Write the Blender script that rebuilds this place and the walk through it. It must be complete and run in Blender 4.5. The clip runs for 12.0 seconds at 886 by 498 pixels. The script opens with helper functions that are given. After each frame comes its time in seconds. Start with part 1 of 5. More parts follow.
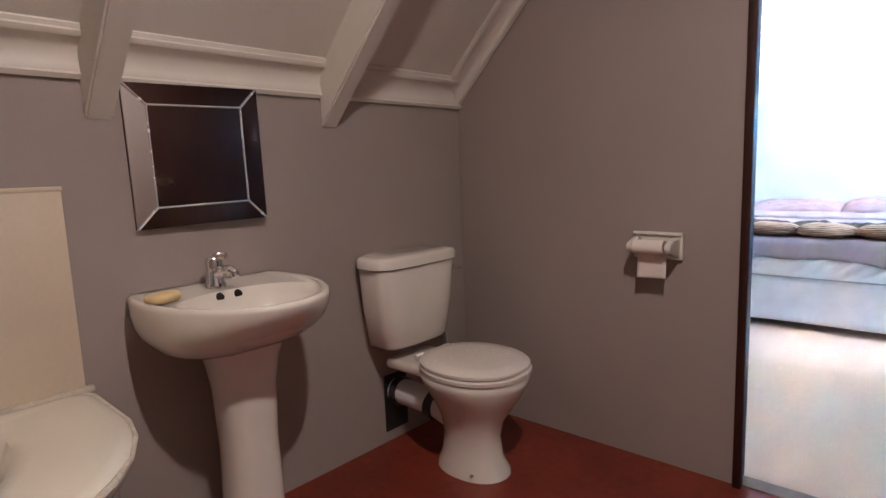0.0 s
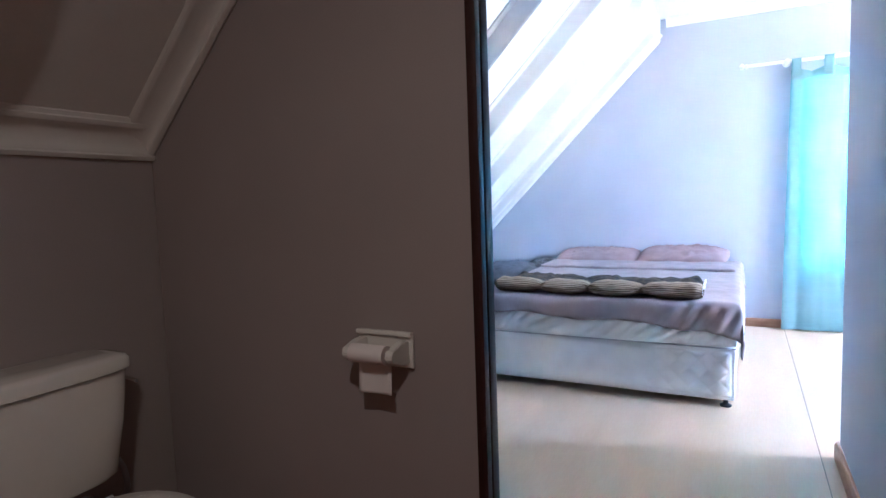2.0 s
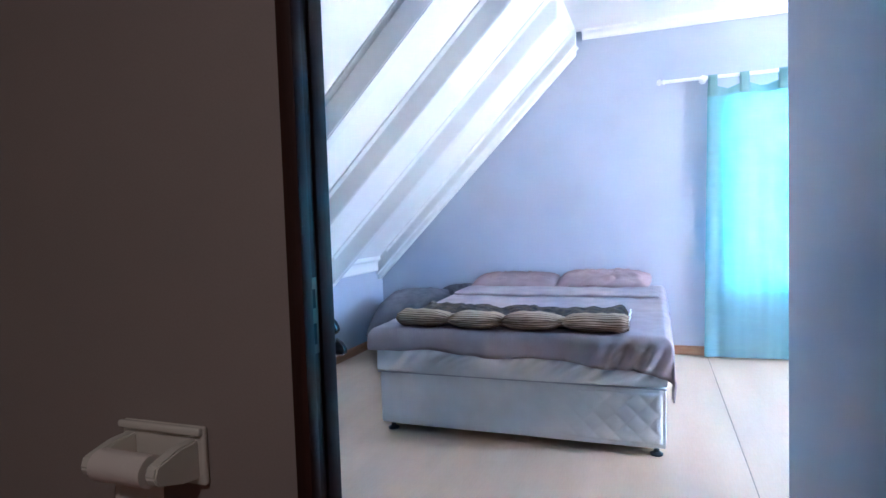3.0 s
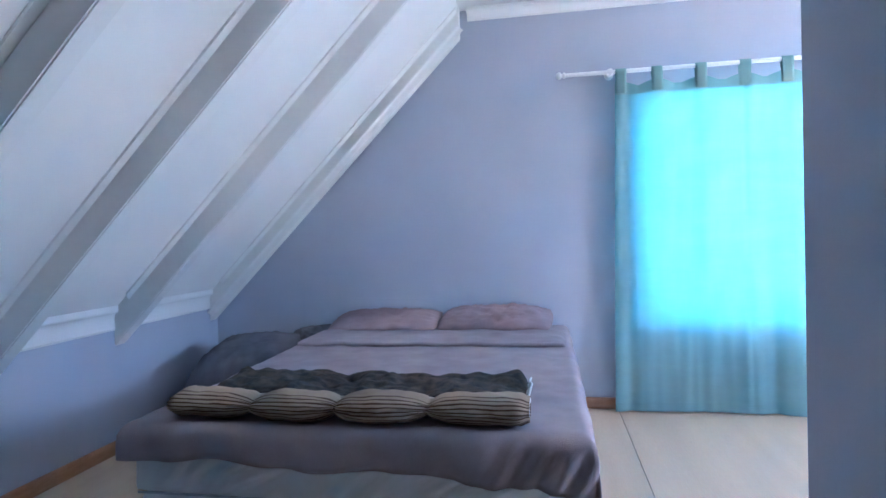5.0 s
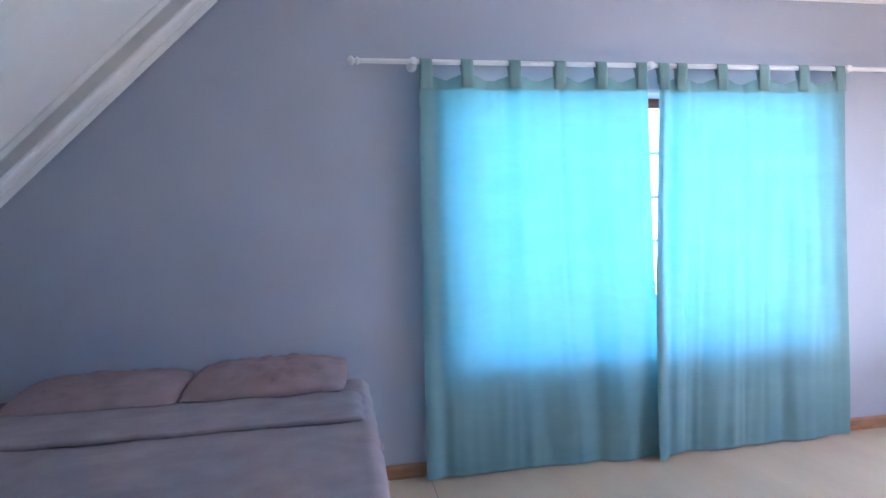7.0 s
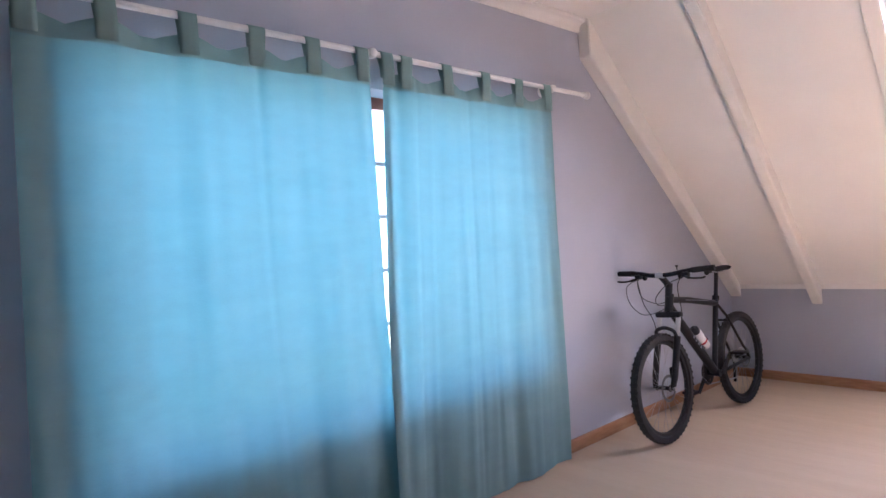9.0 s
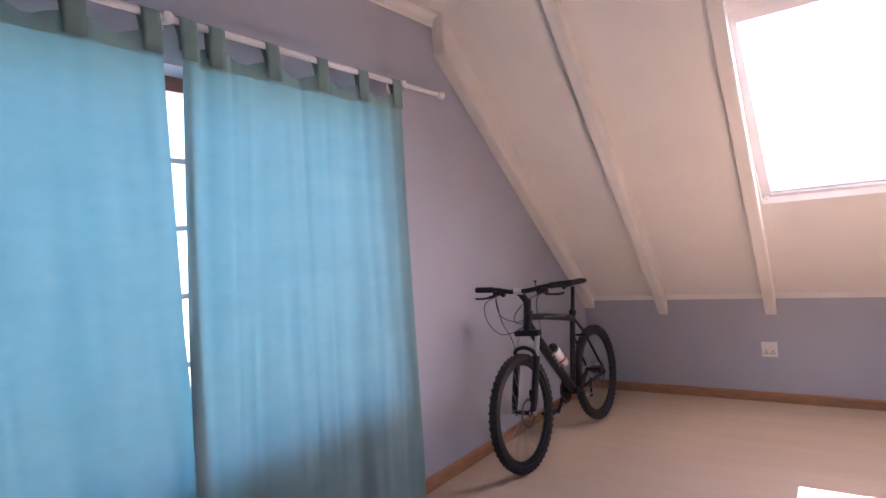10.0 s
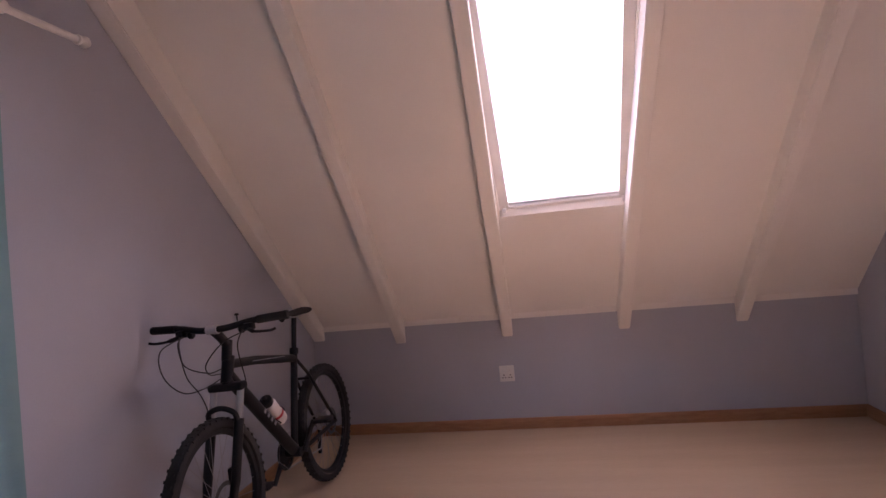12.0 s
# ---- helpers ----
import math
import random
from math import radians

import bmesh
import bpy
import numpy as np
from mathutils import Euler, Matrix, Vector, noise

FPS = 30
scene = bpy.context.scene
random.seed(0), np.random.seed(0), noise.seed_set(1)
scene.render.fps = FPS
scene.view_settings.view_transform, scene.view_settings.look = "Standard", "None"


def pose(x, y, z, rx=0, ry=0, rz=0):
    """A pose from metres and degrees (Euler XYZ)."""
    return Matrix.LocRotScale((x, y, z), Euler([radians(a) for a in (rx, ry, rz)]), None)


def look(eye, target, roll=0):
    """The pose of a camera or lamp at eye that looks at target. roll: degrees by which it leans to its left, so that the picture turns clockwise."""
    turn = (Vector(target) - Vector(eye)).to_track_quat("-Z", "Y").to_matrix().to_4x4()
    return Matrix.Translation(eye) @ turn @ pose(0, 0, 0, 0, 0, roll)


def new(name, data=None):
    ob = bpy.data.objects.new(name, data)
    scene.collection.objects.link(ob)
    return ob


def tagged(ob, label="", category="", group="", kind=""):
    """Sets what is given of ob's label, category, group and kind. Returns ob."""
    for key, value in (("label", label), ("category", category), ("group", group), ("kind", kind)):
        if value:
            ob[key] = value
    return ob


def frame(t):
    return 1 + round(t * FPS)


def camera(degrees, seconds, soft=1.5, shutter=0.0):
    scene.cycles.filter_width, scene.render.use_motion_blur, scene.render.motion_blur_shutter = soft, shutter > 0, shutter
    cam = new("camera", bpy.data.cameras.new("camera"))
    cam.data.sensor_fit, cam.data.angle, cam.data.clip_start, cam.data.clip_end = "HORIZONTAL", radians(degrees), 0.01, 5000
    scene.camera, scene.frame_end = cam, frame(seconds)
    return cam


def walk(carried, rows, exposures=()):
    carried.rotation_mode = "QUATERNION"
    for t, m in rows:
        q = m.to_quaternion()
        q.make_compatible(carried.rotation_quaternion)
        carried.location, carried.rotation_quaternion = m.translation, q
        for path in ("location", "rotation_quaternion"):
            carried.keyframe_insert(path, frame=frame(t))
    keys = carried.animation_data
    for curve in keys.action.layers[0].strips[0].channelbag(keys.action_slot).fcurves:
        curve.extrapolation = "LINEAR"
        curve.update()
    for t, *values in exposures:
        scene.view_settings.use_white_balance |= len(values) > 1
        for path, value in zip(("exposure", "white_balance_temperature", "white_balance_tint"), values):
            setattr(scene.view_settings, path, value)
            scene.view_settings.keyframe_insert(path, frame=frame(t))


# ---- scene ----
cam = camera(75.1, 12.0)
PATH = [
    (0, (1.113, -0.231, 1.117), (-0.216, 1.238, 0.841), -2.1),
    (0.5, (1.12, -0.156, 1.149), (-0.114, 1.394, 0.878), -2.0),
    (1, (1.118, 0.008, 1.171), (-0.01, 1.643, 0.935), -1.9),
    (1.5, (1.139, 0.22, 1.182), (0.126, 1.933, 0.984), -1.9),
    (2, (1.178, 0.505, 1.215), (0.253, 2.27, 1.044), -2.0),
    (2.5, (1.147, 0.791, 1.191), (0.326, 2.61, 1.06), -2.1),
    (3, (1.101, 1.059, 1.194), (0.411, 2.934, 1.092), -1.9),
    (3.5, (1.08, 1.38, 1.205), (0.513, 3.296, 1.111), -2.0),
    (5.5, (1.038, 2.422, 1.21), (0.774, 4.404, 1.174), -1.62),
    (6, (1.068, 2.642, 1.204), (0.945, 4.638, 1.179), -1.67),
    (6.5, (1.074, 2.864, 1.211), (1.165, 4.862, 1.215), -1.97),
    (6.7, (1.073, 2.945, 1.226), (1.262, 4.936, 1.225), -2.0),
    (8.3, (1.103, 3.724, 1.272), (2.101, 5.457, 1.308), -4.3),
    (8.5, (1.155, 3.788, 1.302), (2.241, 5.467, 1.325), -4.2),
    (9, (1.328, 3.955, 1.321), (2.629, 5.474, 1.323), -4.3),
    (9.5, (1.525, 4.087, 1.32), (2.993, 5.445, 1.331), -4.6),
    (10, (1.732, 4.184, 1.348), (3.349, 5.361, 1.345), -4.6),
    (10.5, (1.918, 4.307, 1.325), (3.676, 5.261, 1.334), -5.0),
    (11, (2.15, 4.355, 1.314), (3.991, 5.138, 1.325), -5.2),
    (11.5, (2.345, 4.361, 1.296), (4.243, 4.989, 1.31), -5.1),
    (12, (2.538, 4.418, 1.29), (4.504, 4.783, 1.302), -5.4),
]
# stops, white balance: the clip's camera closes down and warms as it leaves the dark room
EXPOSURES = [(0, 8.74, 4800, 12), (0.5, 8.60, 4750, 12), (1.0, 8.34, 4650, 11), (1.5, 7.96, 4550, 10), (2.0, 7.58, 4500, 9), (2.5, 7.36, 4450, 9), (3.5, 6.93, 4430, 9), (5.5, 5.96, 4480, 12),
             (6.5, 5.56, 4680, 14), (8.5, 4.78, 5300, 22), (9.5, 4.36, 5800, 31), (10.5, 3.92, 6100, 37), (11.5, 3.50, 6300, 42), (12, 3.22, 6400, 45)]
SKY_STRENGTH, SUN_STRENGTH = 0.06, 5.0
SKYLIGHT_WATTS, WINDOW_WATTS, BULB_WATTS = 1.1, 4.4, 0.085
walk(cam, [(t, look(eye, target, roll)) for t, eye, target, roll in PATH], EXPOSURES)

# ---- daylight and lamps ----
SUN_TO = Vector((0.86, 0.115, 1.60)).normalized()
world = bpy.data.worlds.new("sky")
scene.world = world
world.use_nodes = True
wn = world.node_tree
sky = wn.nodes.new("ShaderNodeTexSky")
sky.sky_type, sky.sun_disc = "NISHITA", False
sky.sun_elevation = math.asin(SUN_TO.z)
sky.sun_rotation = math.atan2(SUN_TO.x, SUN_TO.y)
wn.links.new(sky.outputs[0], wn.nodes["Background"].inputs[0])
wn.nodes["Background"].inputs[1].default_value = SKY_STRENGTH


def lamp(name, kind, m, energy, color, angle=0.0, shape="SQUARE", size=1.0, size_y=1.0):
    data = bpy.data.lights.new(name, kind)
    data.energy, data.color = energy, color
    if kind == "SUN":
        data.angle = angle
    else:
        data.shape, data.size = shape, size
        if shape == "RECTANGLE":
            data.size_y = size_y
    ob = new(name, data)
    ob.matrix_world = m
    return ob


lamp("sun", "SUN", look(SUN_TO * 20, (0, 0, 0)), SUN_STRENGTH, (1.0, 0.94, 0.86), angle=radians(0.5))
# skylight's and gable window's share of the sky
lamp("skylight_daylight", "AREA", look((5.457, 4.322, 2.045), (4.757, 4.322, 1.323)), SKYLIGHT_WATTS, (0.92, 0.96, 1.0),
     shape="RECTANGLE", size=0.60, size_y=1.22)
lamp("window_daylight", "AREA", look((2.84, 6.85, 1.75), (2.84, 5.0, 1.35)), WINDOW_WATTS, (0.86, 0.95, 1.0),
     shape="RECTANGLE", size=2.6, size_y=1.9)
lamp("bathroom_ceiling_light", "AREA", pose(1.06, 0.25, 2.40), BULB_WATTS, (1.0, 0.725, 0.47), shape="DISK", size=0.07)


# ---- materials ----
def material(name, color, rough=0.6, metal=0.0, var=0.12, scale=6.0, fine=60.0, bump=0.05, second=None, stretch=(1, 1, 1),
             specular=0.5, coat=0.0, depth=0.004, spread=0.5):
    """Paint, wood, ceramic, cloth: two scales of colour change and fine relief, in metres."""
    m = bpy.data.materials.new(name)
    m.use_nodes = True
    n, l = m.node_tree.nodes, m.node_tree.links
    b = n["Principled BSDF"]
    b.inputs["Roughness"].default_value, b.inputs["Metallic"].default_value = rough, metal
    b.inputs["Specular IOR Level"].default_value = specular
    b.inputs["Coat Weight"].default_value = coat
    geo = n.new("ShaderNodeNewGeometry")
    mp = n.new("ShaderNodeMapping")
    mp.inputs["Scale"].default_value = stretch
    l.new(geo.outputs["Position"], mp.inputs["Vector"])
    big, small = n.new("ShaderNodeTexNoise"), n.new("ShaderNodeTexNoise")
    for tex, s in ((big, scale), (small, fine)):
        tex.inputs["Scale"].default_value, tex.inputs["Detail"].default_value = s, 4.0
        l.new(mp.outputs[0], tex.inputs["Vector"])
    add = n.new("ShaderNodeMath")
    add.operation = "MULTIPLY_ADD"
    add.inputs[1].default_value = 0.35
    l.new(small.outputs["Fac"], add.inputs[0])
    l.new(big.outputs["Fac"], add.inputs[2])
    ramp = n.new("ShaderNodeMapRange")
    ramp.inputs["From Min"].default_value, ramp.inputs["From Max"].default_value = 0.675 - spread / 2, 0.675 + spread / 2
    l.new(add.outputs[0], ramp.inputs["Value"])
    mix = n.new("ShaderNodeMix")
    mix.data_type = "RGBA"
    c = Vector(color)
    d = Vector(second) if second else c * (1 - var)
    mix.inputs["A"].default_value = (*(c if second else c * (1 + var * 0.5)), 1)
    mix.inputs["B"].default_value = (*d, 1)
    l.new(ramp.outputs[0], mix.inputs["Factor"])
    l.new(mix.outputs["Result"], b.inputs["Base Color"])
    rr = n.new("ShaderNodeMapRange")
    rr.inputs["To Min"].default_value, rr.inputs["To Max"].default_value = max(rough - 0.08, 0.03), min(rough + 0.08, 1)
    l.new(small.outputs["Fac"], rr.inputs["Value"])
    l.new(rr.outputs[0], b.inputs["Roughness"])
    if bump:
        bm_ = n.new("ShaderNodeBump")
        bm_.inputs["Strength"].default_value, bm_.inputs["Distance"].default_value = bump, depth
        l.new(small.outputs["Fac"], bm_.inputs["Height"])
        l.new(bm_.outputs[0], b.inputs["Normal"])
    return m


def plain(name, color, rough=0.5, metal=0.0, **more):
    return material(name, color, rough, metal, var=0.06, bump=0.02, **more)


def cloth(name, color, through_color, share, weave=700.0, bump=0.2):
    """Thin cloth that lets light through."""
    m = material(name, color, 0.9, var=0.08, scale=3.0, fine=90.0, bump=bump, specular=0.1, stretch=(1, 1, 3))
    n, l = m.node_tree.nodes, m.node_tree.links
    b = n["Principled BSDF"]
    t = n.new("ShaderNodeBsdfTranslucent")
    slub = n.new("ShaderNodeTexNoise")
    slub.inputs["Scale"].default_value, slub.inputs["Detail"].default_value = 7.0, 5.0
    smp = n.new("ShaderNodeMapping")
    smp.inputs["Scale"].default_value = (2.0, 2.0, 4.0)
    l.new(n["New Geometry"].outputs["Position"] if "New Geometry" in n else n["Geometry"].outputs["Position"], smp.inputs["Vector"])
    l.new(smp.outputs[0], slub.inputs["Vector"])
    thin = n.new("ShaderNodeMix")
    thin.data_type = "RGBA"
    c = Vector(through_color)
    thin.inputs["A"].default_value, thin.inputs["B"].default_value = (*(c * 0.80), 1), (*(c * 1.18), 1)
    l.new(slub.outputs["Fac"], thin.inputs["Factor"])
    l.new(thin.outputs["Result"], t.inputs["Color"])
    mixer = n.new("ShaderNodeMixShader")
    mixer.inputs[0].default_value = share
    l.new(b.outputs[0], mixer.inputs[1])
    l.new(t.outputs[0], mixer.inputs[2])
    l.new(mixer.outputs[0], n["Material Output"].inputs["Surface"])
    return m


def uv_stripes(name, light, dark, count, rough=0.85, wobble=0.35):
    """Printed cloth: thin dark stripes that run along the cloth's own length."""
    m = material(name, light, rough, var=0.15, scale=12, fine=300, bump=0.15, specular=0.1)
    n, l = m.node_tree.nodes, m.node_tree.links
    uv = n.new("ShaderNodeUVMap")
    sep = n.new("ShaderNodeSeparateXYZ")
    l.new(uv.outputs[0], sep.inputs[0])
    noise_ = n.new("ShaderNodeTexNoise")
    noise_.inputs["Scale"].default_value, noise_.inputs["Detail"].default_value = 9.0, 2.0
    l.new(uv.outputs[0], noise_.inputs["Vector"])
    w = n.new("ShaderNodeMath")
    w.operation = "MULTIPLY_ADD"
    w.inputs[1].default_value = count * 6.283
    off = n.new("ShaderNodeMath")
    off.operation = "MULTIPLY"
    off.inputs[1].default_value = 6.283 * wobble
    l.new(noise_.outputs["Fac"], off.inputs[0])
    l.new(sep.outputs["Y"], w.inputs[0])
    l.new(off.outputs[0], w.inputs[2])
    s = n.new("ShaderNodeMath")
    s.operation = "SINE"
    l.new(w.outputs[0], s.inputs[0])
    r = n.new("ShaderNodeMapRange")
    r.inputs["From Min"].default_value, r.inputs["From Max"].default_value = 0.15, 0.75
    l.new(s.outputs[0], r.inputs["Value"])
    mix = n.new("ShaderNodeMix")
    mix.data_type = "RGBA"
    old = n["Principled BSDF"].inputs["Base Color"].links[0].from_socket
    l.new(old, mix.inputs["A"])
    mix.inputs["B"].default_value = (*dark, 1)
    bare = n.new("ShaderNodeMapRange")
    bare.inputs["From Min"].default_value, bare.inputs["From Max"].default_value = 0.075, 0.10
    gap = n.new("ShaderNodeMath")
    gap.operation = "SUBTRACT"
    gap.inputs[1].default_value = 0.29
    far = n.new("ShaderNodeMath")
    far.operation = "ABSOLUTE"
    l.new(sep.outputs["Y"], gap.inputs[0])
    l.new(gap.outputs[0], far.inputs[0])
    l.new(far.outputs[0], bare.inputs["Value"])
    both = n.new("ShaderNodeMath")
    both.operation = "MULTIPLY"
    l.new(bare.outputs[0], both.inputs[0])
    l.new(r.outputs[0], both.inputs[1])
    l.new(both.outputs[0], mix.inputs["Factor"])
    l.new(mix.outputs["Result"], n["Principled BSDF"].inputs["Base Color"])
    return m


def glass(name, color=(1, 1, 1)):
    """A thin flat pane: clear straight through, with a mirror's gloss at grazing angles."""
    m = bpy.data.materials.new(name)
    m.use_nodes = True
    n, l = m.node_tree.nodes, m.node_tree.links
    clear, gloss, mixer, fresnel = (n.new("ShaderNodeBsdfTransparent"), n.new("ShaderNodeBsdfGlossy"), n.new("ShaderNodeMixShader"), n.new("ShaderNodeFresnel"))
    clear.inputs["Color"].default_value = (*color, 1)
    gloss.inputs["Roughness"].default_value = 0.01
    fresnel.inputs["IOR"].default_value = 1.45
    l.new(fresnel.outputs[0], mixer.inputs[0])
    l.new(clear.outputs[0], mixer.inputs[1])
    l.new(gloss.outputs[0], mixer.inputs[2])
    l.new(mixer.outputs[0], n["Material Output"].inputs["Surface"])
    return m


WALL = material("lavender_wall_paint", (0.434, 0.454, 0.534), 0.75, var=0.07, scale=1.6, fine=220, bump=0.12, depth=0.002)
BATHWALL = material("grey_wall_paint", (0.34, 0.282, 0.258), 0.75, var=0.10, scale=1.4, fine=220, bump=0.14, depth=0.002)
WHITE = material("white_ceiling_paint", (0.82, 0.80, 0.775), 0.6, var=0.05, scale=2.0, fine=150, bump=0.08, depth=0.002)
BEAM = material("white_gloss_beam_paint", (0.80, 0.78, 0.75), 0.42, var=0.06, scale=3, fine=90, bump=0.1, depth=0.003, stretch=(0.4, 1, 0.4))
CREAM = material("cream_cornice_paint", (0.70, 0.65, 0.575), 0.5, var=0.06, scale=5, fine=120, bump=0.06, depth=0.002)
DARKWOOD = material("dark_varnished_wood", (0.040, 0.014, 0.010), 0.55, var=0.5, scale=7, fine=70, bump=0.06, stretch=(6, 6, 0.4), specular=0.25)
SKIRT = material("varnished_pine", (0.42, 0.22, 0.11), 0.4, second=(0.30, 0.14, 0.065), scale=8, fine=60, bump=0.06, stretch=(1, 1, 6))
REDFLOOR = material("worn_red_floor_polish", (0.22, 0.036, 0.015), 0.42, second=(0.12, 0.017, 0.009), scale=3.5, fine=30, bump=0.08, depth=0.003)
VINYL = material("pale_wood_effect_vinyl", (0.565, 0.425, 0.297), 0.55, second=(0.495, 0.365, 0.248), scale=2.2, fine=45, bump=0.03, stretch=(3, 0.35, 1), depth=0.001, specular=0.25)
CEMENT = plain("cement_screed", (0.12, 0.11, 0.10), 0.9)
PORCELAIN = material("white_porcelain", (0.75, 0.70, 0.62), 0.12, var=0.04, scale=4, fine=40, bump=0.0, coat=0.4)
ENAMEL = material("cream_bath_enamel", (0.74, 0.68, 0.57), 0.2, var=0.06, scale=3, fine=60, bump=0.0)
SEAT = material("white_plastic_seat", (0.74, 0.68, 0.61), 0.25, var=0.03, bump=0.0)
BOARD = material("beige_splash_board", (0.66, 0.56, 0.42), 0.35, var=0.08, scale=3, fine=80, bump=0.05)
CAULK = material("rough_sealant", (0.62, 0.55, 0.44), 0.8, var=0.25, scale=25, fine=120, bump=0.6, depth=0.006)
CHROME = plain("chrome", (0.75, 0.75, 0.76), 0.08, 1.0)
BRASS = plain("worn_brass", (0.17, 0.13, 0.095), 0.55, 0.6)
HANDLE = plain("polished_brass", (0.55, 0.42, 0.22), 0.3, 0.9)
STEEL = plain("dull_steel", (0.45, 0.45, 0.46), 0.35, 0.9)
MIRROR = plain("mirror_silver", (0.86, 0.86, 0.86), 0.02, 1.0)
BEVEL = material("mirror_bevel_line", (0.75, 0.74, 0.74), 0.25, 0.6, var=0.05, bump=0.0)
SOAP = material("yellow_soap", (0.72, 0.56, 0.27), 0.45, var=0.1, scale=30, fine=150, bump=0.15)
PAPER = material("toilet_paper", (0.78, 0.70, 0.64), 0.95, var=0.04, scale=20, fine=400, bump=0.2)
DARK = plain("dark_opening", (0.012, 0.011, 0.011), 0.8)
BLACKPL = plain("black_plastic", (0.02, 0.02, 0.022), 0.45)
WHITEPL = plain("white_plastic", (0.78, 0.77, 0.76), 0.35)
CURTAIN = cloth("teal_curtain_cloth", (0.34, 0.525, 0.53), (0.070, 0.210, 0.255), 0.45)
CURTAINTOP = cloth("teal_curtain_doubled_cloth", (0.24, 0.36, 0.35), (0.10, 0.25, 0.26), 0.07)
BLANKET = material("mauve_fleece", (0.285, 0.235, 0.255), 0.95, second=(0.37, 0.315, 0.335), scale=7, fine=260, bump=0.35, specular=0.1)
SHEET = material("pale_quilted_cloth", (0.76, 0.765, 0.78), 0.85, var=0.07, scale=9, fine=240, bump=0.2, specular=0.2)
PILLOW = material("mauve_pillowcase", (0.34, 0.25, 0.255), 0.9, var=0.15, scale=8, fine=200, bump=0.25, specular=0.1)
GREYCLOTH = material("dark_grey_cloth", (0.165, 0.158, 0.18), 0.95, var=0.25, scale=6, fine=200, bump=0.3, specular=0.1)
THROWDARK = material("dark_patterned_throw", (0.046, 0.043, 0.045), 0.9, second=(0.115, 0.092, 0.07), scale=26, fine=190, bump=0.5, depth=0.006, spread=0.35, specular=0.1)
THROWSTRIPE = uv_stripes("striped_throw", (0.35, 0.262, 0.18), (0.072, 0.042, 0.027), 24, wobble=1.1)
CREAMCLOTH = material("cream_throw_cloth", (0.42, 0.34, 0.26), 0.9, var=0.15, scale=12, fine=300, bump=0.2, specular=0.1)
GLASS = glass("window_glass")


# ---- mesh helpers ----
def mesh_object(name, bm, mat, parent=None, smooth=None):
    data = bpy.data.meshes.new(name)
    bmesh.ops.recalc_face_normals(bm, faces=bm.faces)
    if smooth is not None:
        for f in bm.faces:
            f.smooth = True
        for e in bm.edges:
            if len(e.link_faces) == 2 and e.calc_face_angle(0) > radians(smooth):
                e.smooth = False
    bm.to_mesh(data)
    bm.free()
    data.materials.append(mat)
    ob = new(name, data)
    ob.parent = parent
    return ob


def part(name, bm, mat, parent, label="", smooth=40):
    ob = mesh_object(name, bm, mat, parent, smooth)
    if label:
        ob["label"] = label
    return ob


def thing(name, loc, label, category, group="", rz=0.0, rx=0.0, ry=0.0):
    ob = new(name)
    ob.matrix_world = pose(*loc, rx, ry, rz)
    ob.empty_display_size = 0.1
    return tagged(ob, label, category, group)


def structure(name, bm, mat, label, category, smooth=None):
    return tagged(mesh_object(name, bm, mat, None, smooth), label, category, "", "structure")


def box(x0, x1, y0, y1, z0, z1, bevel=0.0, seg=2, bm=None):
    own = bmesh.new()
    r = bmesh.ops.create_cube(own, size=1.0)
    for v in r["verts"]:
        v.co = Vector((x0 + (v.co.x + 0.5) * (x1 - x0), y0 + (v.co.y + 0.5) * (y1 - y0), z0 + (v.co.z + 0.5) * (z1 - z0)))
    if bevel:
        bmesh.ops.bevel(own, geom=own.edges[:], offset=bevel, segments=seg, affect="EDGES", profile=0.5)
    if bm is None:
        return own
    return join(bm, own)


def join(bm, other, m=None):
    if m is not None:
        bmesh.ops.transform(other, matrix=m, verts=other.verts[:])
    tmp = bpy.data.meshes.new("tmp")
    other.to_mesh(tmp)
    other.free()
    bm.from_mesh(tmp)
    bpy.data.meshes.remove(tmp)
    return bm


def rings(loops, close=True, cap0=True, cap1=True, bm=None):
    """Skin over loops of points, all of the same count."""
    bm = bm or bmesh.new()
    vs = [[bm.verts.new(p) for p in loop] for loop in loops]
    n = len(loops[0])
    for a, b in zip(vs, vs[1:]):
        for i in range(n if close else n - 1):
            j = (i + 1) % n
            bm.faces.new((a[i], a[j], b[j], b[i]))
    if close and cap0:
        bm.faces.new(list(reversed(vs[0])))
    if close and cap1:
        bm.faces.new(vs[-1])
    return bm


def prism(poly, axis, a, b):
    """A flat outline carried from a to b along an axis; the outline's two numbers are the other two axes in order."""
    def put(p, h):
        q = list(p)
        q.insert("xyz".index(axis), h)
        return tuple(q)
    return rings([[put(p, a) for p in poly], [put(p, b) for p in poly]])


def lathe(profile, seg=24, axis="z", bm=None):
    loops = []
    for r, h in profile:
        ring = []
        for i in range(seg):
            a = 2 * math.pi * i / seg
            c, s = r * math.cos(a), r * math.sin(a)
            ring.append({"z": (c, s, h), "y": (c, h, s), "x": (h, c, s)}[axis])
        loops.append(ring)
    return rings(loops, bm=bm)


